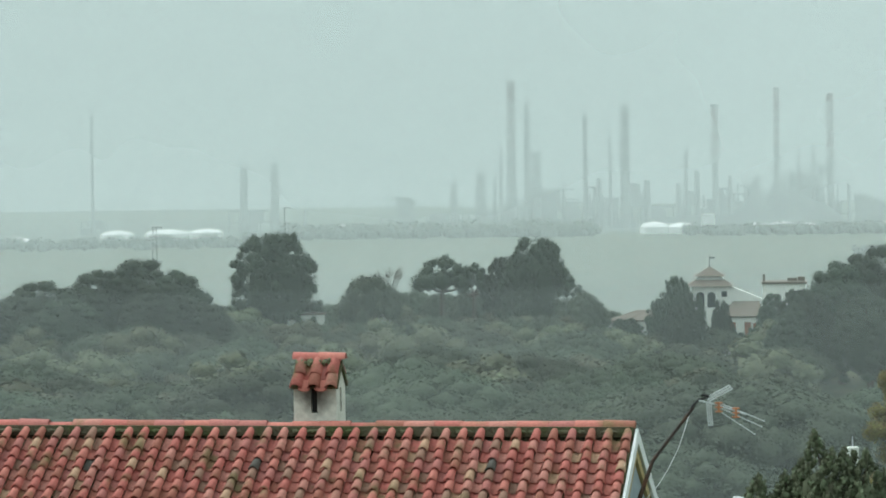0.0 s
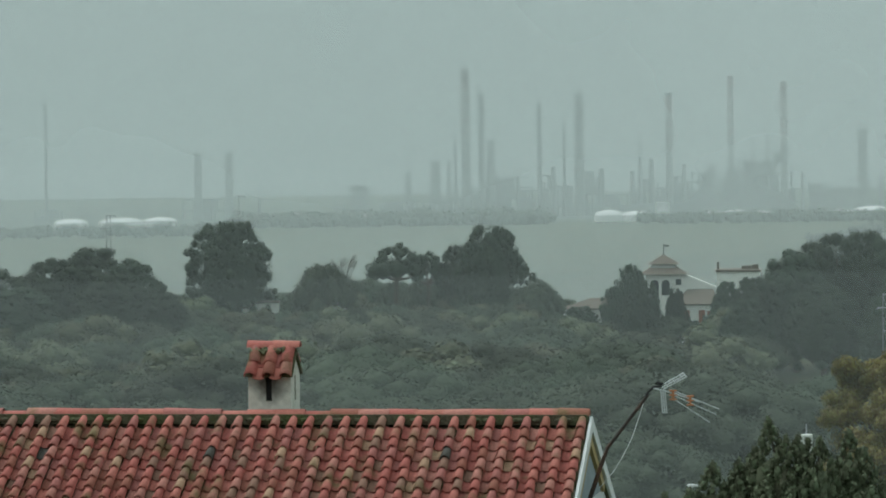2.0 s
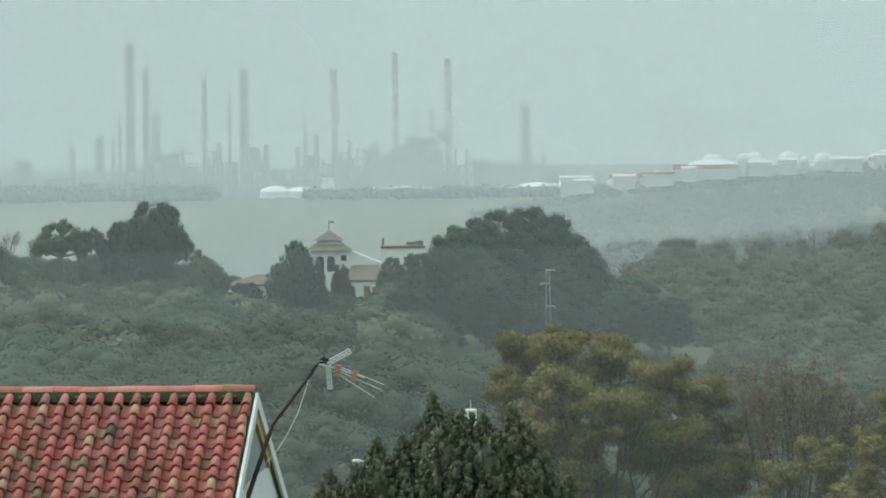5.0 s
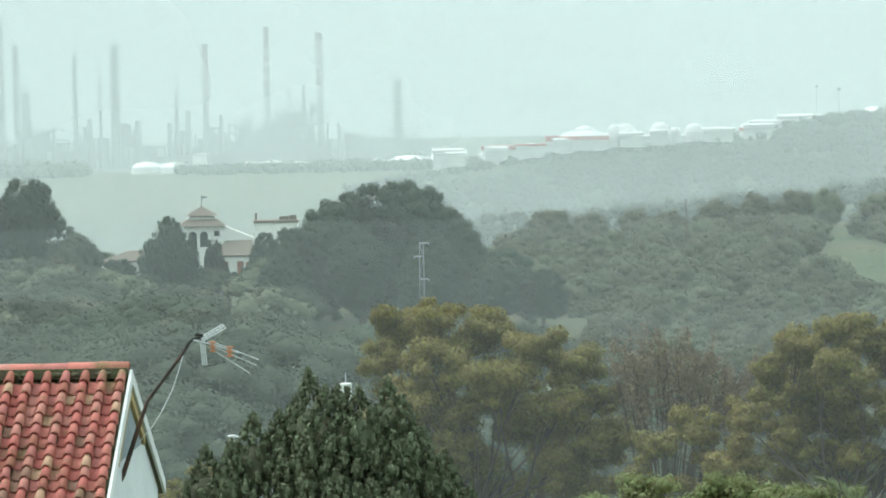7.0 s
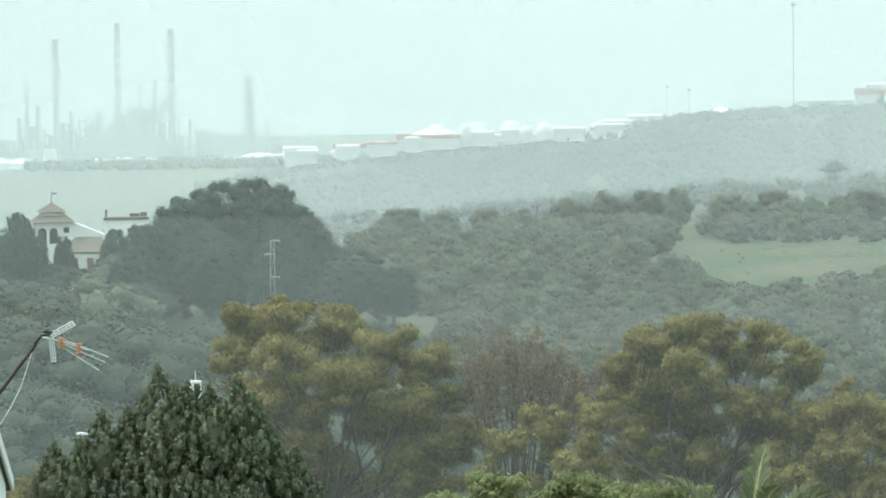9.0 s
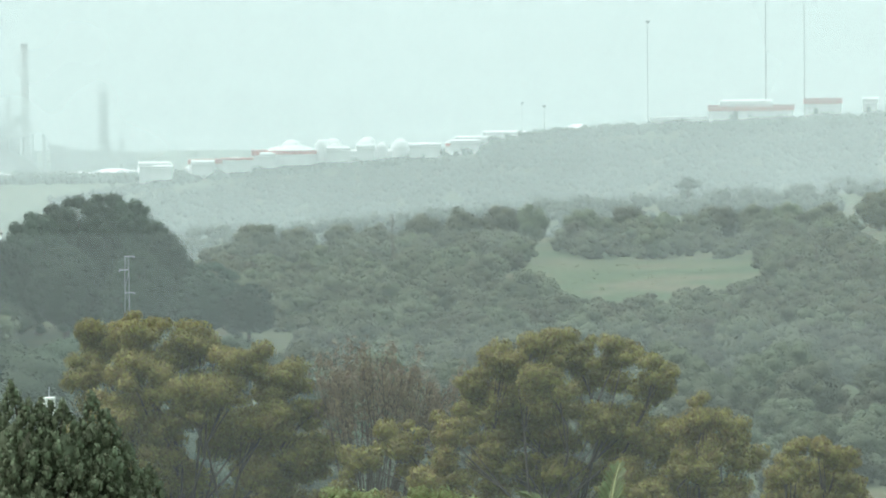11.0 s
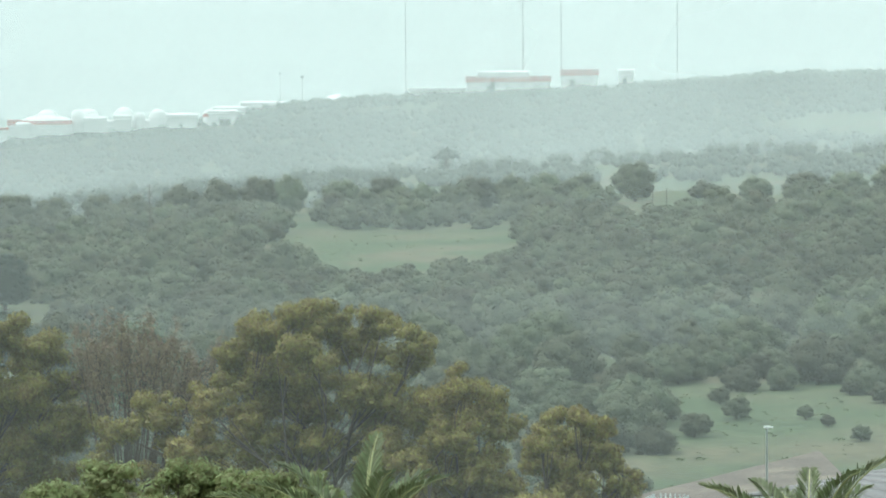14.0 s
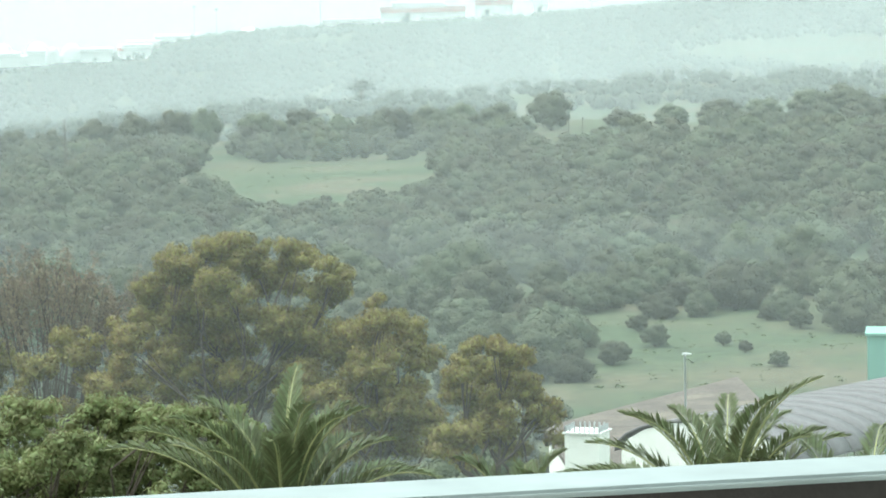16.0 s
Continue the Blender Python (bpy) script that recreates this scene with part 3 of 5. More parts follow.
weeds = []
while len(weeds) < 420:
    b, d = (r.uniform(16, 19.5), r.uniform(370, 510)) if r.random() < 0.3 else (r.uniform(22.6, 28.5), r.uniform(185, 310))
    if meadow(b, d):
        weeds.append((b, d, 0.12 + 0.5 * r.random() ** 4))
scatter("weeds", weeds, 40, 0.35, M_WEED, "tufts of rough grass and weeds on the meadows", 0.3, 2, core=0.4)
for b, d, s in ((23.5, 240, 0.4), (24.25, 252, 0.36), (23.95, 262, 0.28), (26.9, 262, 0.34), (26.3, 268, 0.26), (25.5, 252, 0.22), (25.9, 247, 0.18), (23.2, 276, 0.4), (26.5, 238, 0.25)):
    plant(K_ROUND[int(d) % 5], foot(b, d), s, b * 70, "wild_olive", "small dark bush alone on the meadow", "tree", "meadow bushes", 0.8)
far = []
while len(far) < 4200:
    b, d = r.uniform(7.5, 30), math.sqrt(r.uniform(1050 ** 2, 1730 ** 2))
    if noise.noise(at(b, d) * 0.004) > -0.25 or d > 1640:
        far.append((b, d, r.uniform(2.2, 5.0)))
far += [(b, 1690 + r.uniform(-15, 15), r.uniform(2.0, 5)) for b in np.arange(8, 30, 0.07)]
scatter("far_scrub", far, 20, 0.42, M_CANOPY, "hazy low scrub on the distant hillside", lobes=2, core=0.7)
band = [(b, 2700 + r.uniform(-60, 60), r.uniform(8, 13)) for b in np.arange(-2.9, 2.8, 0.035)]
band += [(b, 2680 + r.uniform(-60, 60), r.uniform(6, 10)) for b in np.arange(4.5, 10.5, 0.04)]
band += [(b, 2450 + r.uniform(-80, 80), r.uniform(5, 9)) for b in np.arange(-9, -2.9, 0.05)]
scatter("distant_trees", band, 30, 0.35, M_CANOPY, "hazy belt of trees on the coastal plain", lobes=3)
tagged(plant(K_UMBRELLA, foot(19.0, 1180), 1.05, 20, "pine_tree", "lone hazy tree on the far hillside", "tree", "far trees"))
tagged(plant(K_DOME[1], foot(19.55, 1180), 0.7, 20, "pine_tree", "low hazy tree on the far hillside", "tree", "far trees"))


# ---- eucalyptus row, by lobes of foliage: (bearing, elevation, half width in degrees) ----
def leafy_tree(name, base, d, lobes, mat, bark, leaf, per, label, group="", fork=0.45, sub=9, slim=0.3, trunk_r=0.22, category="tree", squash=0.75, droop=0.35, shell=0.4, fill=True, core=0.6):
    e = thing(name, foot(base, d), label, category, group)
    o = e.location.copy()
    pts, small = [], []
    # foliage hanging below the upper clumps
    for b, el, w in lobes if fill else ():
        for drop in (0.55, 1.1, 1.65, 2.2):
            if el - drop > -8.4:
                c = at(b + rng.normal() * 0.25, d + rng.uniform(0.5, 2.5), up(el - drop, d)) - o
                s = d * math.radians(w) * rng.uniform(0.7, 1.0)
                small.append((c.x, c.y, c.z, s * 1.1, s * 0.8, s * 0.7))
    for b, el, w in lobes:
        c = at(b, d + rng.normal() * 1.2, up(el, d)) - o
        rad = d * math.radians(w)
        pts.append((c, rad))
        for q in range(sub):
            off = Vector(unit(1)[0]) * rad * rng.uniform(0.3, 1.3)
            s = rad * rng.uniform(0.32, 0.7)
            small.append((c.x + off.x, c.y + off.y, c.z + off.z * 0.8, s * 1.1, s, s * squash))
    top = max(p.z for p, _ in pts)
    bm = bmesh.new()
    fk = Vector((0, 0, top * fork))
    limb(bm, [Vector((0, 0, -0.8)), Vector((rng.normal() * 0.2, 0, top * fork * 0.5)), fk], trunk_r * 1.3, trunk_r, 9)
    for c, rad in pts:
        k = fk * min(1.0, max(0.5, c.z / (top * fork + 0.01) - 0.35))
        mid = k.lerp(c, 0.55) + Vector((rng.normal() * 0.5, rng.normal() * 0.4, -0.06 * abs(c.x)))
        br = bmesh.new()
        limb(br, [k, k.lerp(mid, 0.4) + Vector((rng.normal() * 0.5, 0, -0.2)), mid, mid.lerp(c, 0.5) + Vector((rng.normal() * 0.35, 0, rng.normal() * 0.2)), c], trunk_r * 0.34, 0.025, 6)
        for _ in range(3):
            limb(br, [mid, c + Vector(unit(1)[0]) * rad * 0.7], 0.03, 0.01, 4)
        part("branch", br, bark, e)
    part("trunk", bm, bark, e)
    v = leaves_on(small, per, leaf, slim, shell=shell, droop=droop, down=-0.9)
    child("crown", soup("crown", v, balls(small, core, COARSE), mat), e)
    return e


EUC_A = ((9.1, -3.95, .42), (8.3, -4.3, .42), (9.8, -4.35, .45), (8.0, -4.75, .38), (8.9, -4.75, .5), (10.3, -4.3, .36), (10.9, -4.5, .42), (11.6, -5.0, .45),
         (10.2, -5.05, .48), (11.2, -5.5, .5), (9.5, -5.5, .45), (12.1, -5.5, .3), (8.6, -5.4, .4), (10.6, -5.95, .5), (12, -6.1, .4), (9.2, -6.4, .5), (11.3, -6.7, .5), (8.3, -6.3, .4))
EUC_C = ((16.2, -4.28, .4), (15.6, -4.65, .4), (15.0, -4.95, .32), (16.9, -4.5, .36), (17.7, -4.48, .38), (18.38, -4.66, .3), (16.4, -4.95, .42), (17.3, -5.0, .36),
         (18.3, -5.2, .38), (15.4, -5.4, .42), (16.3, -5.65, .42), (17.4, -5.75, .42), (18.4, -5.95, .38), (14.6, -5.85, .4), (13.7, -6.1, .38), (13.0, -6.35, .33),
         (15.5, -6.3, .42), (16.6, -6.5, .42), (17.8, -6.6, .42), (14.3, -6.6, .42))
EUC_D = ((19.3, -5.55, .33), (18.95, -5.9, .38), (19.7, -5.95, .34), (19.95, -6.4, .34), (19.1, -6.5, .4), (18.5, -6.95, .4), (19.6, -6.95, .35), (18.9, -7.4, .4), (20.0, -7.4, .35))
EUC_E = ((21.3, -6.15, .32), (20.75, -6.4, .33), (21.8, -6.5, .33), (21.2, -6.75, .4), (20.7, -7.0, .36), (21.9, -7.0, .33), (22.2, -7.35, .28), (21.3, -7.4, .4), (20.6, -7.6, .4))
EL = "yellow-green eucalyptus tossed by the wind"
leafy_tree("eucalyptus", 9.8, 125, EUC_A, M_EUC, M_BARK, 0.19, 95, EL, "eucalyptus row", sub=15, slim=0.38, droop=0.5, squash=0.8, core=0.6)
leafy_tree("eucalyptus", 16.4, 118, EUC_C, M_EUC, M_BARK, 0.19, 95, EL, "eucalyptus row", sub=15, slim=0.38, droop=0.5, squash=0.8, core=0.6)
leafy_tree("eucalyptus", 19.2, 115, EUC_D, M_EUC, M_BARK, 0.19, 95, EL, "eucalyptus row", sub=15, slim=0.38, droop=0.5, squash=0.8, core=0.6)
leafy_tree("eucalyptus", 21.2, 108, EUC_E, M_EUC, M_BARK, 0.19, 95, "small yellow-green eucalyptus beside the white tower", "eucalyptus row", sub=15, slim=0.38, droop=0.5, squash=0.8, core=0.6)
leafy_tree("eucalyptus", 4.9, 100, ((4.7, -6.75, .3), (4.2, -7.0, .3), (5.2, -7.1, .3), (4.6, -7.3, .4)), M_EUC, M_BARK, 0.2, 90, "low yellowish bush behind the house", "")


def twiggy_tree():
    """A thin brown tree of upright stems."""
    e = thing("dry_tree", foot(13.2, 124), "thin brown half-bare tree with upright stems", "tree")
    o = e.location.copy()
    bm, tips = bmesh.new(), []
    limb(bm, [Vector((0, 0, -0.8)), Vector((0, 0, 5.5))], 0.3, 0.2, 8)
    for i in range(46):
        b = rng.uniform(12.2, 14.9)
        top = at(b, 124 + rng.normal(), up(-4.3 - 0.28 * abs(b - 13.1) - rng.random() * 0.75, 124)) - o
        root = Vector((top.x * 0.35, top.y * 0.3, rng.uniform(3.5, 8.0)))
        mid = root.lerp(top, 0.5) + Vector((rng.normal() * 0.2 - top.x * 0.08, 0, 0))
        limb(bm, [Vector((0, 0, root.z - 1.8)), root, mid, top], 0.06, 0.012, 5)
        for k in (0.45, 0.65, 0.85):
            p = mid.lerp(top, k)
            q = p + Vector((rng.normal() * 0.5, rng.normal() * 0.4, rng.uniform(0.5, 1.2)))
            limb(bm, [p, q], 0.025, 0.008, 4)
            tips += [q, p]
    part("trunk", bm, M_BARK, e)
    lobes = [(p.x, p.y, p.z, 0.35, 0.3, 0.5) for p in tips]
    child("crown", quads("crown", leaves_on(lobes, 26, 0.2, 0.2, shell=0.9, droop=-0.4, down=-1.2), M_BROWN), e)


twiggy_tree()


def bare_tree():
    e = thing("bare_tree", foot(-1.0, 448), "small leafless tree above the wood", "tree")
    h = up(-1.72, 448) - land(-1.0, 448)
    bm = bmesh.new()
    limb(bm, [(0, 0, -0.5), (0.2, 0, h * 0.3), (0, 0, h * 0.6)], 0.22, 0.14, 7)
    for k in range(16):
        a, q = k * 2.39996, rng.uniform(0.5, 1.0)
        mid = Vector((1.1 * math.cos(a) * q, 1.1 * math.sin(a) * q, h * (0.68 + 0.1 * rng.random())))
        tip = mid + Vector((0.9 * math.cos(a), 0.9 * math.sin(a), h * rng.uniform(0.08, 0.22)))
        limb(bm, [(0, 0, h * (0.4 + 0.2 * rng.random())), mid, tip], 0.07, 0.025, 5)
        for _ in range(4):
            limb(bm, [mid.lerp(tip, 0.5), tip + Vector(unit(1)[0]) * 0.6], 0.03, 0.015, 4)
    part("trunk", bm, M_BARK, e)


bare_tree()


# ---- dark cypress-like tree next to the house ----
def tufted_tree():
    """A dense conifer of many knobbly upright spires."""
    d = 70
    e = thing("cypress_tree", foot(7.2, d), "dense dark green cypress with upright knobbly tufts", "tree")
    o = e.location.copy()
    spires = [(4.79, -6.06), (5.25, -6.0), (5.67, -5.52), (6.15, -5.5), (6.45, -5.3), (6.7, -4.72), (7.0, -5.05), (7.22, -5.08), (7.4, -5.1), (7.62, -5.08), (8.14, -4.95), (8.4, -5.25), (8.75, -5.85),
              (9.15, -6.35), (9.6, -6.9), (10.0, -7.35), (4.5, -6.8), (4.3, -7.3)]
    # spires in front of the outline, stepping down towards the viewer
    front = [(b + rng.normal() * 0.1, el - 0.75 * row - abs(rng.normal()) * 0.22, -0.75 * row) for row in (1, 2, 3, 4) for b, el in spires[1::2 if row % 2 else 1] if el - 0.75 * row > -9]
    tufts, hearts, bm = [], [], bmesh.new()
    limb(bm, [Vector((0, 0, -0.6)), Vector((0, 0, 4)), Vector((-0.1, 0, 8.0))], 0.28, 0.06, 8)
    for b, el, near in [(b, el, rng.normal() * 0.3) for b, el in spires] + front:
        top = at(b, d + near, up(el, d)) - o
        tall, wide = rng.uniform(1.7, 2.3), rng.uniform(0.75, 1.0)
        for i in range(56):
            k = (i + 0.3) / 56
            a, q = i * 2.39996, wide * k ** 0.9 * rng.uniform(0.8, 1.1)
            s = rng.uniform(0.085, 0.15) * (0.6 + 0.6 * k)
            tufts.append((top.x + q * math.cos(a), top.y + q * math.sin(a), top.z - 0.12 - tall * k, s, s, s * rng.uniform(1.3, 2.0)))
        hearts.append((top.x, top.y, top.z - tall * 0.68, wide * 0.62, wide * 0.62, tall * 0.42))
        limb(bm, [Vector((0, 0, max(1.0, top.z - 3.5))), Vector((top.x, top.y, top.z - 0.3))], 0.06, 0.015, 5)
    part("trunk", bm, M_BARK, e)
    c = at(7.1, d, up(-7.6, d)) - o
    inner = [(c.x, c.y, c.z, 2.2, 1.2, 1.9), (c.x - 1.6, c.y, c.z - 0.6, 1.4, 1.0, 1.2), (c.x + 1.8, c.y, c.z - 0.6, 1.4, 1.0, 1.2), (c.x, c.y, c.z - 2, 3, 1.6, 2)]
    v = leaves_on(tufts, 150, 0.11, 0.55, shell=0.4, droop=-0.6, down=-0.9)
    child("crown", soup("crown", v, np.concatenate([balls(tufts, 0.62, COARSE), balls(hearts, 0.68, COARSE), balls(inner, 0.75, COARSE)]), M_FIR), e)


tufted_tree()
BUSH = tuple((b, -7.3 - 0.13 * abs(b - 14.4) - row * 0.55 + 0.12 * math.sin(b * 5 + row), 0.42) for row in range(3) for b in np.arange(11.6, 16.6, 0.62))
leafy_tree("oleander_bush", 14.2, 62, BUSH, M_BUSH, M_BARK, 0.13, 140, "dense bright green leafy bush", "", 0.3, 20, 0.35, 0.08, "bush", core=0.5)


# ---- palms ----
def palm(b, d, crown_el, fronds, label, reach=1.0):
    base = foot(b, d)
    e = thing("palm_tree", base, label, "palm", "palms")
    h = EYE[2] + up(crown_el, d) - base.z
    bm = bmesh.new()
    limb(bm, [Vector((0, 0, -0.5)), Vector((0.05, 0, h * 0.5)), Vector((0, 0, h))], 0.34, 0.27, 12)
    for k in range(26):
        a, z = k * 2.4, h - 0.1 - k * 0.06
        limb(bm, [Vector((0.24 * math.cos(a), 0.24 * math.sin(a), z)), Vector((0.42 * math.cos(a), 0.42 * math.sin(a), z + 0.2))], 0.06, 0.03, 4)
    part("trunk", bm, M_BARK, e, "trunk with old leaf bases")
    for k in range(fronds):
        a = k * 2.39996 + rng.normal() * 0.15
        steep = radians(lerp(k / fronds, (0, 0.5, 1), (88, 70, 40)) + rng.normal() * 6)
        ln = rng.uniform(2.3, 3.1) * reach
        out = Vector((math.cos(a), math.sin(a), 0))
        wind = Vector((-0.10, 0.0, 0))
        pts = []
        p, ang = Vector((0, 0, h)) + out * 0.15, steep
        for s in range(13):
            pts.append(p.copy())
            p = p + (out * math.cos(ang) + Vector((0, 0, math.sin(ang))) + wind * (s / 12)).normalized() * ln / 12
            ang -= (0.028 + 0.013 * s) * lerp(steep, (0.2, 1.4), (0.9, 1.15))
        bm = bmesh.new()
        limb(bm, pts, 0.028, 0.006, 5)
        fr = part("frond", bm, M_RACHIS, e, "arching frond with a pale rib")
        q = []
        for s in np.linspace(0.08, 0.995, 110):
            i = min(int(s * 12), 11)
            c = pts[i].lerp(pts[i + 1], s * 12 - i)
            t = (pts[i + 1] - pts[i]).normalized()
            side = t.cross(Vector((0, 0, 1))).normalized()
            upv = side.cross(t)
            for sg in (-1, 1):
                dirv = (side * sg * 0.7 + t * (0.75 + 0.5 * s) + upv * (0.4 + rng.normal() * 0.14)).normalized()
                l2 = 0.46 * math.sin(math.pi * min(1, 0.12 + s * 0.86)) ** 0.6 * rng.uniform(0.85, 1.1)
                mid, tip = c + dirv * l2 * 0.55, c + dirv * l2 + Vector((0, 0, -0.09 * l2))
                wv = t * 0.022
                q.append([c - wv * 0.6, mid - wv, tip, mid + wv])
        child("blade", quads("blade", np.array(q), M_FROND), fr, "narrow green leaflets")


palm(17.4, 45, -9.75, 24, "date palm with tall arching green fronds")
palm(25.5, 44, -10.0, 20, "date palm with arching green fronds beside the shed")
palm(21.8, 46, -9.9, 9, "low date palm below the balcony", 0.65)
palm(28.0, 43, -10.5, 16, "date palm with arching green fronds beside the shed", 0.9)


def panel(bm, p, thick=0.15):
    """A slab on four corners."""
    p = [Vector(q) for q in p]
    n = (p[1] - p[0]).cross(p[3] - p[0]).normalized()
    t = [bm.verts.new(q) for q in p]
    u = [bm.verts.new(q - n * thick) for q in p]
    k = len(p)
    bm.faces.new(t)
    bm.faces.new(u[::-1])
    for i in range(k):
        bm.faces.new((t[i], u[i], u[(i + 1) % k], t[(i + 1) % k]))
    return bm


# ---- farm buildings below ----
M_BROWN_ROOF = material("brown_fibre_roof", (0.115, 0.095, 0.083), 0.9, 0.4, 0.5, 4, 0.4, second=(0.15, 0.125, 0.1))
M_GREY_ROOF = material("grey_sheet_roof", (0.165, 0.155, 0.158), 0.8, 0.25, 0.3, 5, 0.2, second=(0.15, 0.14, 0.145))
M_GREEN_WALL = material("pale_green_wall", (0.24, 0.42, 0.36), 0.85, 0.12, 0.3, 5)
M_GLASS = material("window_glass", (0.03, 0.035, 0.04), 0.1, 0.1, spec=0.6)


def brown_barn():
    o = foot(24.2, 150)
    e = thing("barn", o, "long low barn with a weathered brown roof", "barn")
    P = lambda b, d, el: at(b, d, up(el, d)) - o
    bm = bmesh.new()
    panel(bm, (P(22.2, 141, -7.62), P(22.9, 127, -8.75), P(26.6, 136, -7.6), P(25.75, 156, -6.74)), 0.2)
    bmesh.ops.recalc_face_normals(bm, faces=bm.faces)
    part("roof", bm, M_BROWN_ROOF, e, "weathered brown sheet roof")
    bm = bmesh.new()
    panel(bm, (P(22.2, 141, -7.64), P(25.75, 156, -6.76), P(25.7, 168, -7.4), P(22.2, 160, -7.9)), 0.2)
    bmesh.ops.recalc_face_normals(bm, faces=bm.faces)
    part("roof", bm, M_BROWN_ROOF, e, "weathered brown sheet roof")
    bm = bmesh.new()
    for a, b in ((P(22.95, 127.4, -8.85), P(26.55, 136.4, -7.72)), (P(22.3, 141, -7.75), P(22.95, 127.4, -8.85))):
        lo_a, lo_b = Vector((a.x, a.y, -3)), Vector((b.x, b.y, -3))
        panel(bm, (lo_a, lo_b, b, a), 0.25)
    bmesh.ops.recalc_face_normals(bm, faces=bm.faces)
    part("wall", bm, M_WHITE, e)


brown_barn()


def vaulted_shed():
    """A long low shed under a rounded sheet roof, its bays opening to the yard."""
    a, b = at(25.1, 101, up(-7.53, 101)), at(29.6, 116, up(-6.64, 116))
    o = Vector((a.x, a.y, EYE[2] + land(25, 104)))
    e = thing("shed", o, "long white shed under a rounded grey sheet roof", "shed")
    axis = b - a
    side = Vector((axis.y, -axis.x, 0)).normalized()
    n, half, rise = 14, 3.4, 1.15
    for k in range(n):
        p, q = a + axis * (k / n) - o, a + axis * ((k + 1) / n - 0.004) - o
        bm = bmesh.new()
        rows = []
        for base in (p, q):
            rows.append([[bm.verts.new(base + side * half * math.cos(t) + Vector((0, 0, rise * (math.sin(t) - 1) - dz))) for t in np.linspace(0, math.pi, 13)] for dz in (0, 0.08)])
        for i in range(12):
            bm.faces.new((rows[0][0][i], rows[1][0][i], rows[1][0][i + 1], rows[0][0][i + 1]))
            bm.faces.new((rows[0][1][i + 1], rows[1][1][i + 1], rows[1][1][i], rows[0][1][i]))
        for r_ in rows:
            for i in range(12):
                bm.faces.new((r_[0][i], r_[0][i + 1], r_[1][i + 1], r_[1][i]))
        bmesh.ops.recalc_face_normals(bm, faces=bm.faces)
        part("roof_sheet", bm, M_GREY_ROOF, e, smooth=True)
        bm = bmesh.new()
        for lo, hi in ((0.0, 0.14), (0.86, 1.0)) if k % 2 else ((0.0, 1.0),):
            c0, c1 = p.lerp(q, lo) + side * (half - 0.25), p.lerp(q, hi) + side * (half - 0.25)
            top = -rise - 0.02
            panel(bm, (Vector((c0.x, c0.y, -1)), Vector((c1.x, c1.y, -1)), c1 + Vector((0, 0, top)), c0 + Vector((0, 0, top))), 0.2)
        bmesh.ops.recalc_face_normals(bm, faces=bm.faces)
        part("wall_bay", bm, M_WHITE, e)
        if k % 2:
            # back panel in grey, coloured for the shade inside the bay
            bm = bmesh.new()
            c0, c1 = p + side * (half - 1.2), q + side * (half - 1.2)
            panel(bm, (Vector((c0.x, c0.y, -1)), Vector((c1.x, c1.y, -1)), c1 + Vector((0, 0, -rise)), c0 + Vector((0, 0, -rise))), 0.1)
            part("bay_back", bm, material("shed_shade", (0.16, 0.15, 0.16), 0.9, 0.2, 1, 8), e, "back panel of an open bay, shade put into its grey")
    # closing gable at the near end
    bm = bmesh.new()
    p = a - o + axis.normalized() * 0.05
    c0, c1 = p + side * (half - 0.25), p - side * (half - 0.25)
    pts = [Vector((c1.x, c1.y, -1)), Vector((c0.x, c0.y, -1))] + [p + side * (half - 0.25) * math.cos(t) + Vector((0, 0, rise * (math.sin(t) - 1) - 0.1)) for t in np.linspace(0, math.pi, 9)]
    panel(bm, pts, 0.2)
    part("gable_wall", bm, M_WHITE, e)


vaulted_shed()


def white_tower():
    d = 100
    o = foot(23.0, d)
    e = thing("tower", o, "small white square tower with a spiked railing", "tower", turn=-40)
    h = up(-7.72, d) - land(23.0, d)
    bm = bmesh.new()
    box(bm, -0.58, 0.58, -0.58, 0.58, -0.5, h, 0.02)
    part("wall", bm, M_WHITE, e)
    bm = bmesh.new()
    box(bm, -0.64, 0.64, -0.64, 0.64, h, h + 0.06, 0.01)
    part("cornice", bm, M_WHITE, e)
    sp = bmesh.new()
    rod(sp, (0, 0, 0), (0, 0, 0.2), 0.035, 0.02, 6)
    me = bpy.data.meshes.new("spike")
    sp.to_mesh(me)
    sp.free()
    me.materials.append(M_METAL)
    for k in range(8):
        t = -0.56 + 1.12 * k / 7
        for x, y in ((t, -0.56), (t, 0.56), (-0.56, t), (0.56, t)):
            if abs(x) == 0.56 and abs(y) == 0.56 and y != -0.56:
                continue
            ob = child("spike", me, e)
            ob.location = (x, y, h + 0.06)


white_tower()


def green_block():
    o = foot(29.6, 150)
    e = thing("warehouse", o, "pale green warehouse with a flat roof", "warehouse", turn=-29)
    h = up(-6.02, 148) - land(29.6, 150)
    bm = bmesh.new()
    box(bm, -3.9, 6, -2, 1.0, -1, h)
    part("wall", bm, M_GREEN_WALL, e)
    bm = bmesh.new()
    box(bm, -4.0, 6.1, -2.1, 1.1, h, h + 0.12)
    part("roof_edge", bm, M_GREEN_WALL, e, "pale green roof edge")


green_block()


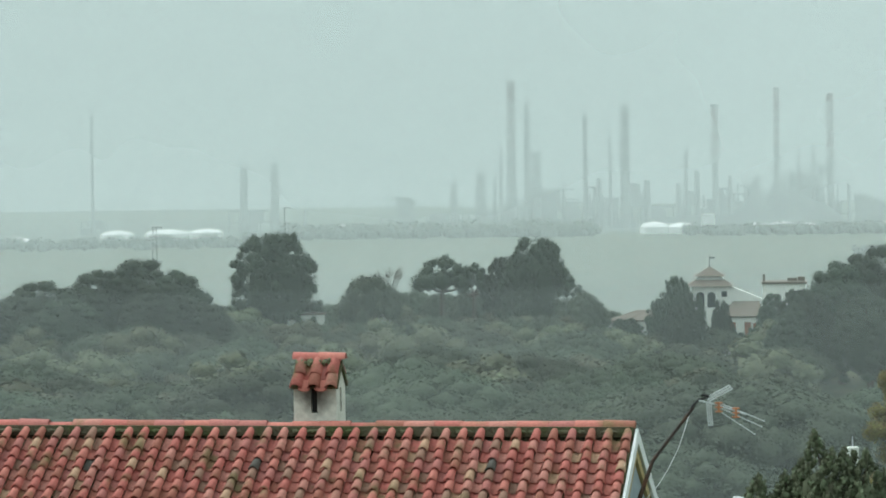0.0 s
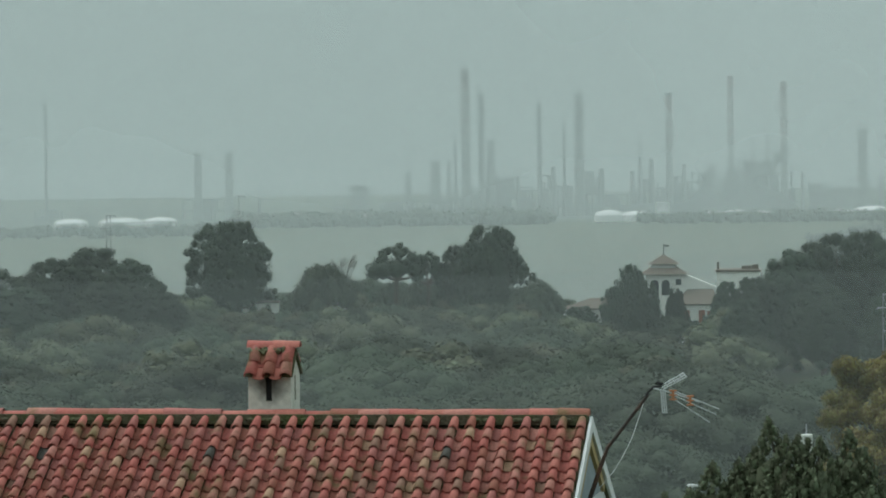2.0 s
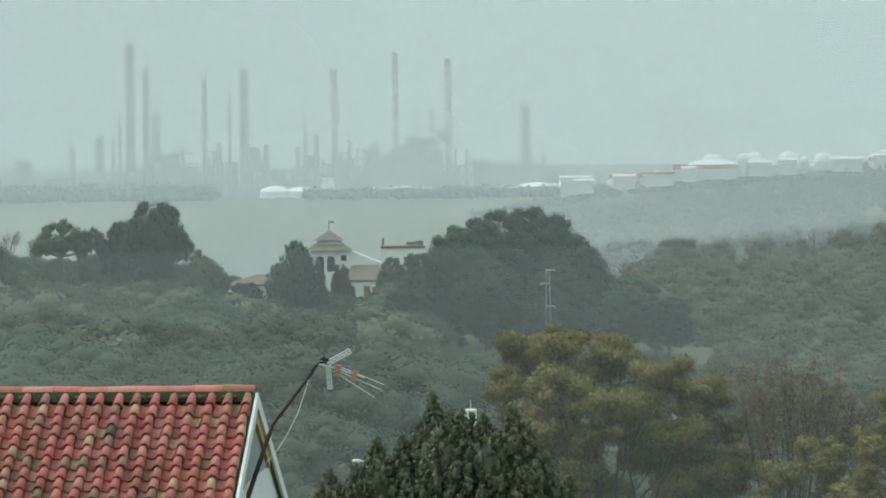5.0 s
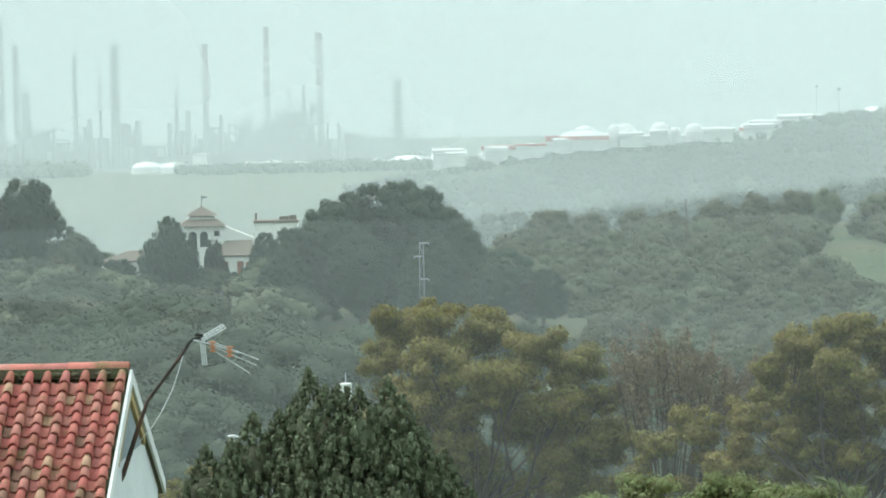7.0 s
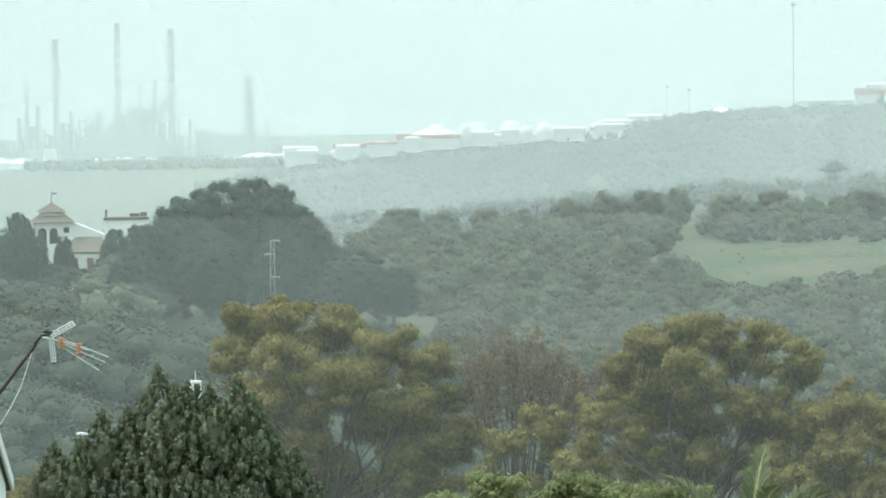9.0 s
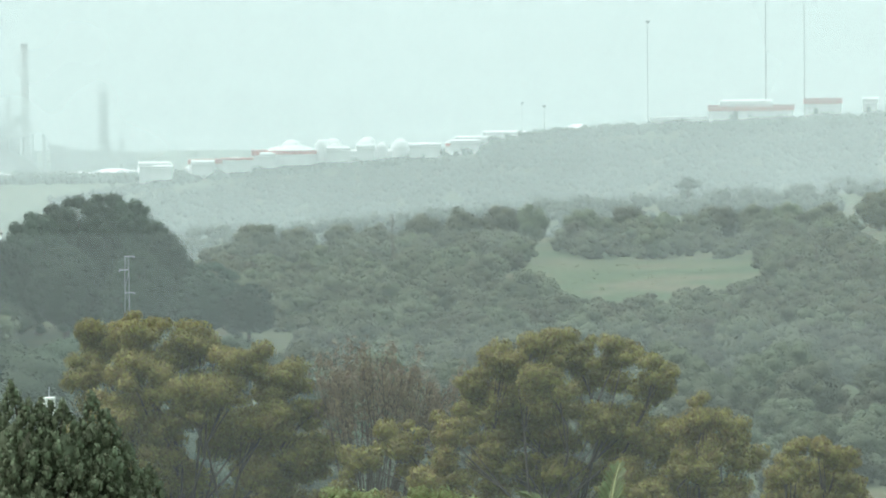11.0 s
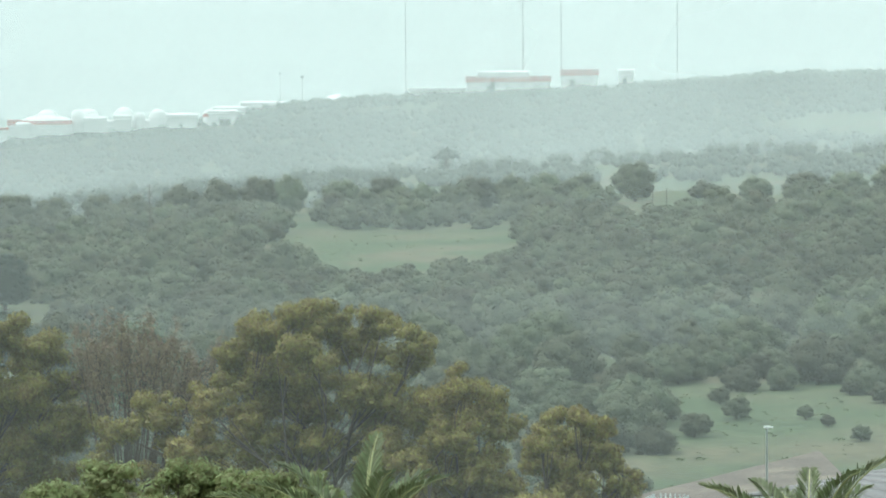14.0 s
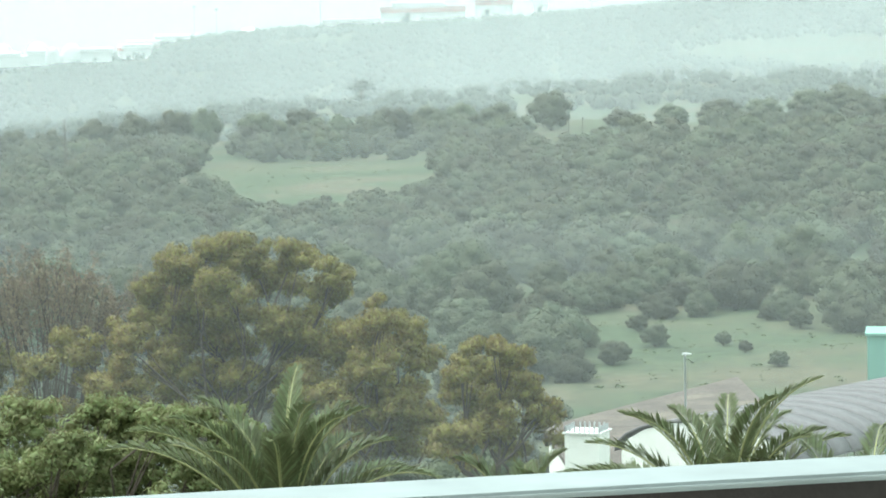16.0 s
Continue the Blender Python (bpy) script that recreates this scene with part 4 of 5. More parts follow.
def lamp_post(b, d, top_el, label):
    o = foot(b, d)
    e = thing("street_lamp", o, label, "street lamp", "street lamps")
    h = up(top_el, d) - land(b, d)
    bm = bmesh.new()
    limb(bm, [(0, 0, 0), (0, 0, h * 0.5), (0, 0, h)], 0.06, 0.035, 8)
    part("pole", bm, M_METAL, e)
    bm = bmesh.new()
    limb(bm, [(0, 0, h), (0.1, 0, h + 0.06), (0.25, 0, h + 0.06)], 0.03, 0.03, 6)
    box(bm, -0.1, 0.14, -0.07, 0.07, h + 0.04, h + 0.11, 0.02)
    part("lantern", bm, M_PAINT, e, "white lantern head")


lamp_post(24.8, 118, -6.36, "tall thin street lamp with a white head")
lamp_post(5.27, 90, -6.05, "street lamp with a white head behind the tree")


def white_lantern():
    d = 108
    o = foot(7.37, d)
    e = thing("roof_vent", o, "white chimney pot on a hidden roof", "chimney")
    h = up(-5.4, d) - land(7.37, d)
    bm = bmesh.new()
    box(bm, -0.2, 0.2, -0.2, 0.2, 0, h)
    part("shaft", bm, M_WHITE, e)
    bm = bmesh.new()
    for x, y in ((-0.13, -0.13), (0.13, -0.13), (-0.13, 0.13), (0.13, 0.13)):
        box(bm, x - 0.05, x + 0.05, y - 0.05, y + 0.05, h, h + 0.5)
    box(bm, -0.2, 0.2, -0.2, 0.2, h + 0.5, h + 0.58, 0.02)
    part("crown", bm, M_WHITE, e)
    bm = bmesh.new()
    rod(bm, (0, 0, h + 0.6), (0, 0, h + 0.95), 0.03, 0.015, 6)
    part("finial", bm, M_METAL, e)


white_lantern()


# ---- villa on the hill ----
def arch_window(e, x, y, z, w, h, face=-1):
    """A dark arched opening with its reveal, set into the wall at y."""
    bm = bmesh.new()
    pts = [(-w / 2, 0), (w / 2, 0)] + [(w / 2 * math.cos(t), h - w / 2 + w / 2 * math.sin(t)) for t in np.linspace(0, math.pi, 9)]
    vs = [bm.verts.new((x + px, y + face * 0.05, z + pz)) for px, pz in pts]
    us = [bm.verts.new((x + px, y + 0.3, z + pz)) for px, pz in pts]
    bm.faces.new(vs)
    bm.faces.new(us[::-1])
    for i in range(len(vs)):
        bm.faces.new((vs[i], us[i], us[(i + 1) % len(vs)], vs[(i + 1) % len(vs)]))
    bmesh.ops.recalc_face_normals(bm, faces=bm.faces)
    part("window", bm, M_GLASS, e, "dark arched opening")


def pyramid(bm, w, z0, z1, w1=0.0):
    lo = [bm.verts.new((x * w / 2, y * w / 2, z0)) for x, y in ((-1, -1), (1, -1), (1, 1), (-1, 1))]
    hi = [bm.verts.new((x * w1 / 2, y * w1 / 2, z1)) for x, y in ((-1, -1), (1, -1), (1, 1), (-1, 1))]
    for i in range(4):
        bm.faces.new((lo[i], lo[(i + 1) % 4], hi[(i + 1) % 4], hi[i]))
    bm.faces.new(lo[::-1])
    bm.faces.new(hi)
    return bm


def villa():
    d, D1 = 450, 450 * math.radians(1)
    b0 = 4.83
    o = at(b0, d, land(4.8, d) - 0.5)
    e = thing("villa", o, "white villa with a square tower and brown tile roofs", "house", turn=-b0)
    Z = lambda el: up(el, d) - (land(4.8, d) - 0.5)
    X = lambda b: (b - b0) * D1
    rust = material("rust_shutters", (0.28, 0.12, 0.08), 0.8, 0.2, 1, 8)
    bm = bmesh.new()
    box(bm, X(4.5), X(5.18), -2.6, 2.6, 0, Z(-2.16))
    part("tower_wall", bm, M_WHITE, e)
    bm = bmesh.new()
    pyramid(bm, 6.6, Z(-2.17), Z(-2.04), 3.6)
    part("roof", bm, M_OLDTILE, e, "weathered tile skirt of the tower roof")
    bm = bmesh.new()
    pyramid(bm, 3.9, Z(-2.05), Z(-1.98), 3.0)
    part("drum", bm, M_WHITE, e)
    bm = bmesh.new()
    pyramid(bm, 4.4, Z(-1.99), Z(-1.83), 0.3)
    part("roof", bm, M_OLDTILE, e, "weathered pyramid tile roof")
    bm = bmesh.new()
    limb(bm, [(0, 0, Z(-1.84)), (0, 0, Z(-1.62))], 0.09, 0.05, 6)
    box(bm, 0.05, 0.75, -0.04, 0.04, Z(-1.68), Z(-1.65))
    part("weather_vane", bm, M_STEEL, e, "dark iron weather vane")
    for b in (4.66, 4.86):
        arch_window(e, X(b), -2.6, Z(-2.55), 1.15, 2.2)
    bm = bmesh.new()
    box(bm, X(5.04), X(5.14), -2.68, -2.5, Z(-2.36), Z(-2.26))
    part("window", bm, M_GLASS, e)
    # right wing: white gable wall, then a lower roof and wall in front
    bm = bmesh.new()
    panel(bm, ((X(5.15), 0.5, 0), (X(5.78), 0.5, 0), (X(5.78), 0.5, Z(-2.41)), (X(5.2), 0.5, Z(-2.17)), (X(5.15), 0.5, Z(-2.17))), -3.0)
    bmesh.ops.recalc_face_normals(bm, faces=bm.faces)
    part("wing_wall", bm, M_WHITE, e)
    bm = bmesh.new()
    panel(bm, ((X(4.98), -6.2, Z(-2.69)), (X(5.8), -6.2, Z(-2.69)), (X(5.72), -2.6, Z(-2.44)), (X(5.25), -2.6, Z(-2.44))), 0.2)
    bmesh.ops.recalc_face_normals(bm, faces=bm.faces)
    part("roof", bm, M_OLDTILE, e, "weathered brown tile lean-to roof")
    bm = bmesh.new()
    box(bm, X(5.04), X(5.76), -5.9, 0.4, 0, Z(-2.7))
    part("wing_wall", bm, M_WHITE, e)
    for b, z0, z1, w in ((5.22, -3.1, -2.8, 1.0), (5.5, -3.3, -2.8, 0.9), (5.64, -3.05, -2.82, 0.7)):
        bm = bmesh.new()
        box(bm, X(b) - w / 2, X(b) + w / 2, -6.0, -5.85, Z(z0), Z(z1))
        part("shutter", bm, rust, e, "rust-brown shutter")
    # left wing
    bm = bmesh.new()
    box(bm, X(2.98), X(4.5), -1.8, 2, 0, Z(-2.76))
    part("wing_wall", bm, M_WHITE, e)
    bm = bmesh.new()
    panel(bm, ((X(2.9), -2.3, Z(-2.78)), (X(4.5), -2.3, Z(-2.76)), (X(4.5), 0.5, Z(-2.6)), (X(3.5), 0.5, Z(-2.6))), 0.2)
    bmesh.ops.recalc_face_normals(bm, faces=bm.faces)
    part("roof", bm, M_OLDTILE, e, "weathered brown tile roof")
    e2 = thing("annex", at(6.17, 462, land(6.2, 460) - 0.5), "flat-roofed white building with a reddish coping", "house", turn=-6.2)
    Z2 = lambda el: up(el, 462) - (land(6.2, 460) - 0.5)
    bm = bmesh.new()
    box(bm, -3.1, 3.1, -3, 3, 0, Z2(-2.14))
    part("wall", bm, M_WHITE, e2)
    bm = bmesh.new()
    box(bm, -3.3, 3.3, -3.2, 3.2, Z2(-2.14), Z2(-2.10))
    part("coping", bm, M_OLDTILE, e2, "reddish tile coping")
    for x, w, h in ((-2.9, 0.16, -1.97), (1.2, 0.7, -2.04), (2.5, 0.5, -2.02)):
        bm = bmesh.new()
        box(bm, x - w, x + w, -0.4, 0.4, Z2(-2.10), Z2(h))
        part("chimney", bm, M_OLDTILE, e2)


villa()


def cottage(b, d, lo, hi, w, label):
    o = at(b, d, up(lo, d) - 3)
    e = thing("cottage", o, label, "house", "hill cottages", turn=-b)
    h = up(hi, d) - up(lo, d) + 3
    bm = bmesh.new()
    box(bm, -w / 2, w / 2, 0, 4, 0, h)
    part("wall", bm, M_WHITE, e)
    bm = bmesh.new()
    panel(bm, ((-w / 2 - 0.2, -0.2, h), (w / 2 + 0.2, -0.2, h), (w / 2 + 0.2, 2, h + 0.25), (-w / 2 - 0.2, 2, h + 0.25)), 0.1)
    bmesh.ops.recalc_face_normals(bm, faces=bm.faces)
    part("roof", bm, M_OLDTILE, e)
    for x in (-w * 0.25, w * 0.2):
        bm = bmesh.new()
        box(bm, x - 0.3, x + 0.3, -0.05, 0.1, h - 1.2, h - 0.3)
        part("window", bm, M_GLASS, e)


cottage(-2.5, 447, -2.8, -2.6, 5.2, "low white cottage among the trees")
cottage(-1.06, 447, -2.78, -2.55, 2.8, "small white cottage among the trees")
cottage(-4.1, 410, -3.02, -2.86, 1.4, "small white hut among the trees")


def power_pylon(b, d, lo, top, wide, label, legs=True):
    o = at(b, d, up(lo, d))
    e = thing("power_pylon", o, label, "pylon", "power pylons", turn=-b)
    h = up(top, d) - up(lo, d)
    for sx in (-1, 1) if legs else (0,):
        bm = bmesh.new()
        limb(bm, [(sx * wide * 0.22, 0, 0), (sx * wide * 0.16, 0, h)], wide * 0.042, wide * 0.03, 6)
        part("leg", bm, M_STEEL, e)
    if legs:
        bm = bmesh.new()
        for k in range(6):
            z0, z1 = h * k / 6, h * (k + 1) / 6
            s = 1 if k % 2 else -1
            limb(bm, [(s * wide * 0.2, 0, z0), (-s * wide * 0.18, 0, z1)], wide * 0.02, wide * 0.02, 4)
        part("bracing", bm, M_STEEL, e)
    for z, x0, x1 in ((h, -0.2, 0.62), (h * 0.86, -0.62, 0.2), (h * 0.62, -0.2, 0.6)):
        bm = bmesh.new()
        limb(bm, [(x0 * wide, 0, z), (x1 * wide, 0, z)], 0.09, 0.07, 5)
        x = x1 if abs(x1) > abs(x0) else x0
        limb(bm, [(x * wide, 0, z), (x * wide, 0, z - wide * 0.18)], 0.07, 0.07, 5)
        part("crossarm", bm, M_STEEL, e)


power_pylon(-5.23, 610, -2.6, -0.98, 2.4, "grey lattice power pylon behind the grove")
power_pylon(-2.87, 640, -2.6, -0.66, 1.9, "grey lattice power pylon behind the pine", False)
power_pylon(8.8, 345, -4.3, -2.58, 1.3, "pale lattice pylon among the trees")


def pole(b, d, top, label, name="utility_pole", rad=0.13):
    o = foot(b, d)
    e = thing(name, o, label, "pole", "poles")
    h = up(top, d) - land(b, d)
    bm = bmesh.new()
    limb(bm, [(0, 0, -0.3), (0, 0, h * 0.5), (0, 0, h)], rad, rad * 0.75, 7)
    part("shaft", bm, M_BARK, e)


pole(13.62, 490, -1.86, "dark wooden utility pole on the ridge")
pole(21.3, 440, -2.45, "dark wooden utility pole among the scrub")
for b, t in ((24.2, -2.26), (24.37, -2.28), (23.35, -2.3), (22.6, -2.3), (22.75, -1.95), (23.0, -2.0), (22.95, -2.32), (24.55, -2.28)):
    pole(b, 520, t, "dark wooden fence post on the ridge", "fence_post", 0.1)
for b, el, s in ((20.95, -3.9, 0.16), (21.05, -3.9, 0.14), (24.45, -5.75, 0.16), (22.0, -5.3, 0.12)):
    d = 300
    o = at(b, d, up(el, d))
    o.z = EYE[2] + land(b, d)
    bm = bmesh.new()
    bmesh.ops.create_icosphere(bm, subdivisions=2, radius=s, matrix=Matrix.Diagonal((1.3, 0.8, 0.7, 1)))
    for v in bm.verts:
        v.co *= 1 + 0.2 * noise.noise(v.co * 3 + o)
        v.co.z += s * 0.5
    me = bpy.data.meshes.new("boulder")
    bm.to_mesh(me)
    bm.free()
    me.materials.append(M_WHITE)
    st = new("boulder", me)
    st.location = o
    tagged(st, "pale limestone boulder in the grass", "boulder", "boulders")


# ---- refinery on the coast ----
def stack(b, top, rad, d=3000, stripes=0, taper=0.8, collar=0, label="tall grey refinery chimney stack"):
    e = thing("chimney_stack", at(b, d, -58), label, "chimney", "refinery stacks")
    h = up(top, d) + 58
    cut = h * 0.52 if stripes else h
    bm = bmesh.new()
    limb(bm, [(0, 0, 0), (0, 0, cut * 0.5), (0, 0, cut)], rad, rad * (taper if not stripes else 0.93), 18)
    part("shaft", bm, M_STACK, e)
    if stripes:
        # pale and red bands by turns, under a dark sooty top
        crown = h - (h - cut) * 0.22
        n = stripes * 2
        for k in range(n + 1):
            z0 = cut + (crown - cut) * k / n
            z1 = cut + (crown - cut) * (k + 1) / n if k < n else h
            pale = k % 2 == 0 and k < n
            bm = bmesh.new()
            limb(bm, [(0, 0, z0), (0, 0, z1)], rad * (1.08 if pale else 0.93), rad * (1.08 if pale else 0.93), 18)
            part("band", bm, M_PAINT if pale else M_DARKRED, e, "white band" if pale else "dark red band")
    for k in range(collar):
        bm = bmesh.new()
        z = h * (0.55 + 0.43 * k / max(1, collar - 1))
        limb(bm, [(0, 0, z), (0, 0, z + 2)], rad * 1.22, rad * 1.22, 14)
        part("platform", bm, M_STEEL, e)


M_DARKRED = material("faded_red_paint", (0.2, 0.07, 0.06), 0.7, 0.2, 0.05, 1)
stack(1.26, 1.59, 4.6, stripes=5, label="tall refinery chimney stack with red and white bands")
stack(7.02, 1.28, 3.6, stripes=7, label="tall refinery chimney stack with red and white bands")
stack(6.06, 1.40, 3.0, stripes=4, collar=1, label="slim refinery stack with red and white bands")
stack(4.95, 1.11, 3.4, stripes=3, collar=2, label="slim refinery stack with red and white bands")
for b, top, rad, c in ((-6.33, 1.05, 1.9, 2), (-3.6, 0.13, 4.2, 3), (-3.04, 0.12, 4.2, 3), (1.55, 1.16, 3.4, 1), (2.6, 0.94, 2.7, 2), (3.32, 1.11, 5.0, 2), (0.7, -0.11, 5.0, 2),
                       (0.21, -0.26, 3.5, 1), (3.72, -0.25, 3.5, 1), (4.42, 0.30, 2.4, 1), (6.45, 0.27, 1.5, 0), (6.72, 0.35, 2.0, 1), (1.07, 0.28, 1.8, 0), (1.72, 0.29, 4.6, 2),
                       (8.42, 0.38, 5.0, 2), (4.62, -0.09, 3.2, 1), (5.22, -0.18, 2.4, 0), (2.85, -0.2, 3.0, 1), (2.2, -0.2, 2.0, 1), (3.05, 0.55, 1.8, 0), (5.7, -0.2, 4.0, 1),
                       (-2.5, -0.5, 2.0, 0), (7.35, -0.35, 2.2, 0), (8.75, -0.45, 2.5, 1), (0.95, -0.1, 2.0, 0), (4.28, -0.3, 2.6, 1), (7.7, -0.55, 3.0, 0), (6.3, -0.1, 2.0, 0)):
    stack(b, top, rad, collar=c, label="grey refinery column with platforms" if c else "thin grey refinery flare stack")


def process_unit(b, w, top, floors):
    """Open steel frame of a refinery unit, with decks and vessels."""
    d = 3010
    e = thing("process_unit", at(b, d, -58), "open steel refinery unit with decks and vessels", "plant", "refinery units", turn=-b)
    wide, h = w * 52.4, up(top, d) + 58
    rr = np.random.default_rng(int(abs(b) * 100))
    for k in range(floors):
        bm = bmesh.new()
        z = h * (k + 1) / floors
        s = rr.uniform(0.65, 1.0)
        box(bm, -wide / 2 * s, wide / 2 * s, -8, 8, z - 1.4, z)
        part("deck", bm, M_STEEL, e)
        bm = bmesh.new()
        x = rr.uniform(-0.3, 0.3) * wide
        box(bm, x - wide * 0.22, x + wide * 0.22, -6, 6, z - h / floors, z - 1.4)
        part("vessel", bm, M_STACK, e)
    for x in np.linspace(-0.48, 0.48, 5):
        bm = bmesh.new()
        box(bm, x * wide - 0.9, x * wide + 0.9, -8.5, -7, 0, h * rr.uniform(0.75, 1.04))
        part("column", bm, M_STEEL, e)


for b, w, top, f in ((-0.82, 0.62, -0.5, 3), (2.0, 0.95, -0.38, 4), (2.75, 0.3, -0.35, 3), (3.45, 0.4, -0.3, 4), (4.5, 0.5, -0.45, 3), (5.6, 0.5, -0.35, 4), (6.2, 0.5, -0.28, 4),
                     (6.85, 0.62, 0.0, 6), (7.6, 0.5, -0.55, 2), (8.4, 0.45, -0.5, 4), (1.3, 0.5, -0.55, 3), (0.6, 0.5, -0.7, 2), (-3.5, 0.8, -0.7, 2), (5.1, 0.3, -0.4, 3), (-6.3, 0.5, -0.85, 2), (9.0, 0.4, -0.7, 2),
                     (1.75, 0.6, -0.6, 3), (2.4, 0.7, -0.62, 3), (3.05, 0.5, -0.55, 3), (3.9, 0.6, -0.72, 2), (4.85, 0.5, -0.6, 3), (5.35, 0.6, -0.5, 4), (5.9, 0.7, -0.45, 4), (6.5, 0.6, -0.15, 5),
                     (7.2, 0.6, -0.65, 2), (8.05, 0.6, -0.65, 3), (0.1, 0.8, -0.8, 2), (1.0, 0.6, -0.75, 2)):
    process_unit(b, w, top, f)


def tank(b, d, base, top, rad, mat=None, label="white round storage tank", dome=0.25, band=None):
    e = thing("storage_tank", at(b, d, up(base, d) - 6), label, "tank", "storage tanks")
    h = up(top, d) - up(base, d) + 6
    bm = bmesh.new()
    hs = h * (1 - dome)
    rod(bm, (0, 0, 0), (0, 0, hs), rad, rad, 28)
    part("shell", bm, mat or M_PAINT, e)
    bm = bmesh.new()
    limb(bm, [(0, 0, hs), (0, 0, hs + (h - hs) * 0.55), (0, 0, hs + (h - hs) * 0.85), (0, 0, h)], rad, rad, 28)
    bm.verts.ensure_lookup_table()
    for ring, f in enumerate((1.0, 0.8, 0.5, 0.08)):
        for v in bm.verts[ring * 28:ring * 28 + 28]:
            v.co.x *= f
            v.co.y *= f
    part("roof", bm, M_PAINT, e)
    if band:
        bm = bmesh.new()
        rod(bm, (0, 0, hs * 0.72), (0, 0, hs * 1.0), rad * 1.01, rad * 1.01, 28)
        part("band", bm, M_RED, e, "red painted band")


for b, w, base, top in ((3.85, 0.16, -1.15, -1.0), (4.35, 0.2, -1.12, -1.02), (5.68, 0.3, -1.2, -1.03), (6.15, 0.3, -1.2, -1.02), (6.6, 0.26, -1.2, -1.04), (8.0, 0.3, -1.15, -1.03),
                        (8.6, 0.35, -1.1, -0.98), (9.1, 0.3, -1.1, -0.98), (-7.7, 0.25, -1.25, -1.12), (-5.9, 0.3, -1.12, -1.03), (-5.0, 0.4, -1.12, -1.02), (-4.3, 0.3, -1.1, -1.02), (-1.7, 0.12, -1.05, -0.97), (-0.4, 0.13, -1.12, -1.0)):
    tank(b, 2740, base, top, max(13.0, w * 48), label="low white storage tank on the plain", dome=0.35)
bm = bmesh.new()
box(bm, -5.5, 5.5, -5, 5, -10, 10, 0.3)
wb = thing("storage_block", at(4.82, 2740, up(-1.08, 2740)), "square white industrial building", "building", turn=-4.8)
part("wall", bm, M_PAINT, wb)
for b, w, base, top, red in ((10.1, 0.3, -0.98, -0.9, 0), (10.8, 0.4, -0.9, -0.8, 0), (11.8, 0.9, -0.75, -0.6, 1), (12.35, 0.24, -0.7, -0.5, 0), (12.6, 0.2, -0.7, -0.57, 0),
                             (13.15, 0.22, -0.68, -0.5, 0), (13.45, 0.2, -0.68, -0.56, 0), (14.2, 0.2, -0.65, -0.56, 0), (14.75, 0.3, -0.6, -0.52, 1)):
    tank(b, 1665, base, top, w * 14.8, label="white storage tank with a red band on the hill" if red else "white storage tank on the hill", band=red)
tank(17.0, 1740, -0.5, -0.26, 10, label="white domed storage tank on the hill crest", dome=0.75)


def striped_shed(b0, b1, base, mid, top, label, red=True, posts=0, d=1735):
    b = (b0 + b1) / 2
    e = thing("depot_building", at(b, d, up(base, d) - 5), label, "building", "depot buildings", turn=-b)
    w, h, hm = (b1 - b0) * d * 0.01745, up(top, d) - up(base, d) + 5, up(mid, d) - up(base, d) + 5
    bm = bmesh.new()
    if posts:
        box(bm, -w / 2, w / 2, 4, 12, 0, hm)
        for k in range(posts):
            x = -w / 2 + w * (k + 0.5) / posts
            box(bm, x - w * 0.3 / posts, x + w * 0.3 / posts, -0.2, 4, 0, hm)
    else:
        box(bm, -w / 2, w / 2, 0, 12, 0, hm)
    part("wall", bm, M_PAINT, e)
    bm = bmesh.new()
    if not red and not posts:
        panel(bm, ((-w / 2 - 0.6, -0.8, hm - 0.5), (w / 2 + 0.6, -0.8, hm - 0.5), (w / 2 + 0.6, 6, h + 0.8), (-w / 2 - 0.6, 6, h + 0.8)), 0.4)
        bmesh.ops.recalc_face_normals(bm, faces=bm.faces)
    box(bm, -w / 2 - 0.6, w / 2 + 0.6, -0.6, 12.6, hm, h)
    part("fascia" if red else "roof", bm, M_RED if red else M_PAINT, e, "red painted fascia" if red else "")
    if d > 1700:
        bm = bmesh.new()
        box(bm, -w / 4, -w / 4 + 2.2, -0.3, 0.2, 0, hm * 0.8)
        part("doorway", bm, M_DARK, e)


striped_shed(19.38, 20.9, -0.22, -0.06, 0.05, "long depot building with a red fascia")
striped_shed(21.1, 21.76, -0.17, 0.05, 0.16, "white depot building with a red fascia")
striped_shed(18.33, 19.34, -0.3, -0.21, -0.16, "long white open-fronted depot building", False, 6)
striped_shed(15.3, 16.05, -0.55, -0.46, -0.4, "low grey-white depot building", False)
striped_shed(22.15, 22.4, -0.1, 0.06, 0.14, "small depot building on the crest", False)
striped_shed(19.6, 20.5, -0.1, 0.05, 0.12, "white upper hall behind the depot", False)


for b0, b1, base, mid, top, red in ((9.3, 9.65, -1.03, -0.99, -0.96, 0), (10.0, 10.4, -0.95, -0.91, -0.88, 0), (10.55, 11.1, -0.9, -0.86, -0.82, 1), (11.25, 11.5, -0.84, -0.79, -0.75, 0),
                                    (12.45, 12.85, -0.74, -0.7, -0.66, 0), (13.0, 13.3, -0.72, -0.67, -0.62, 0), (13.95, 14.5, -0.68, -0.64, -0.61, 0), (14.7, 15.2, -0.62, -0.58, -0.55, 0)):
    striped_shed(b0, b1, base, mid, top, "long low depot building with a red fascia" if red else "long low white depot building", bool(red), 0, 1650)


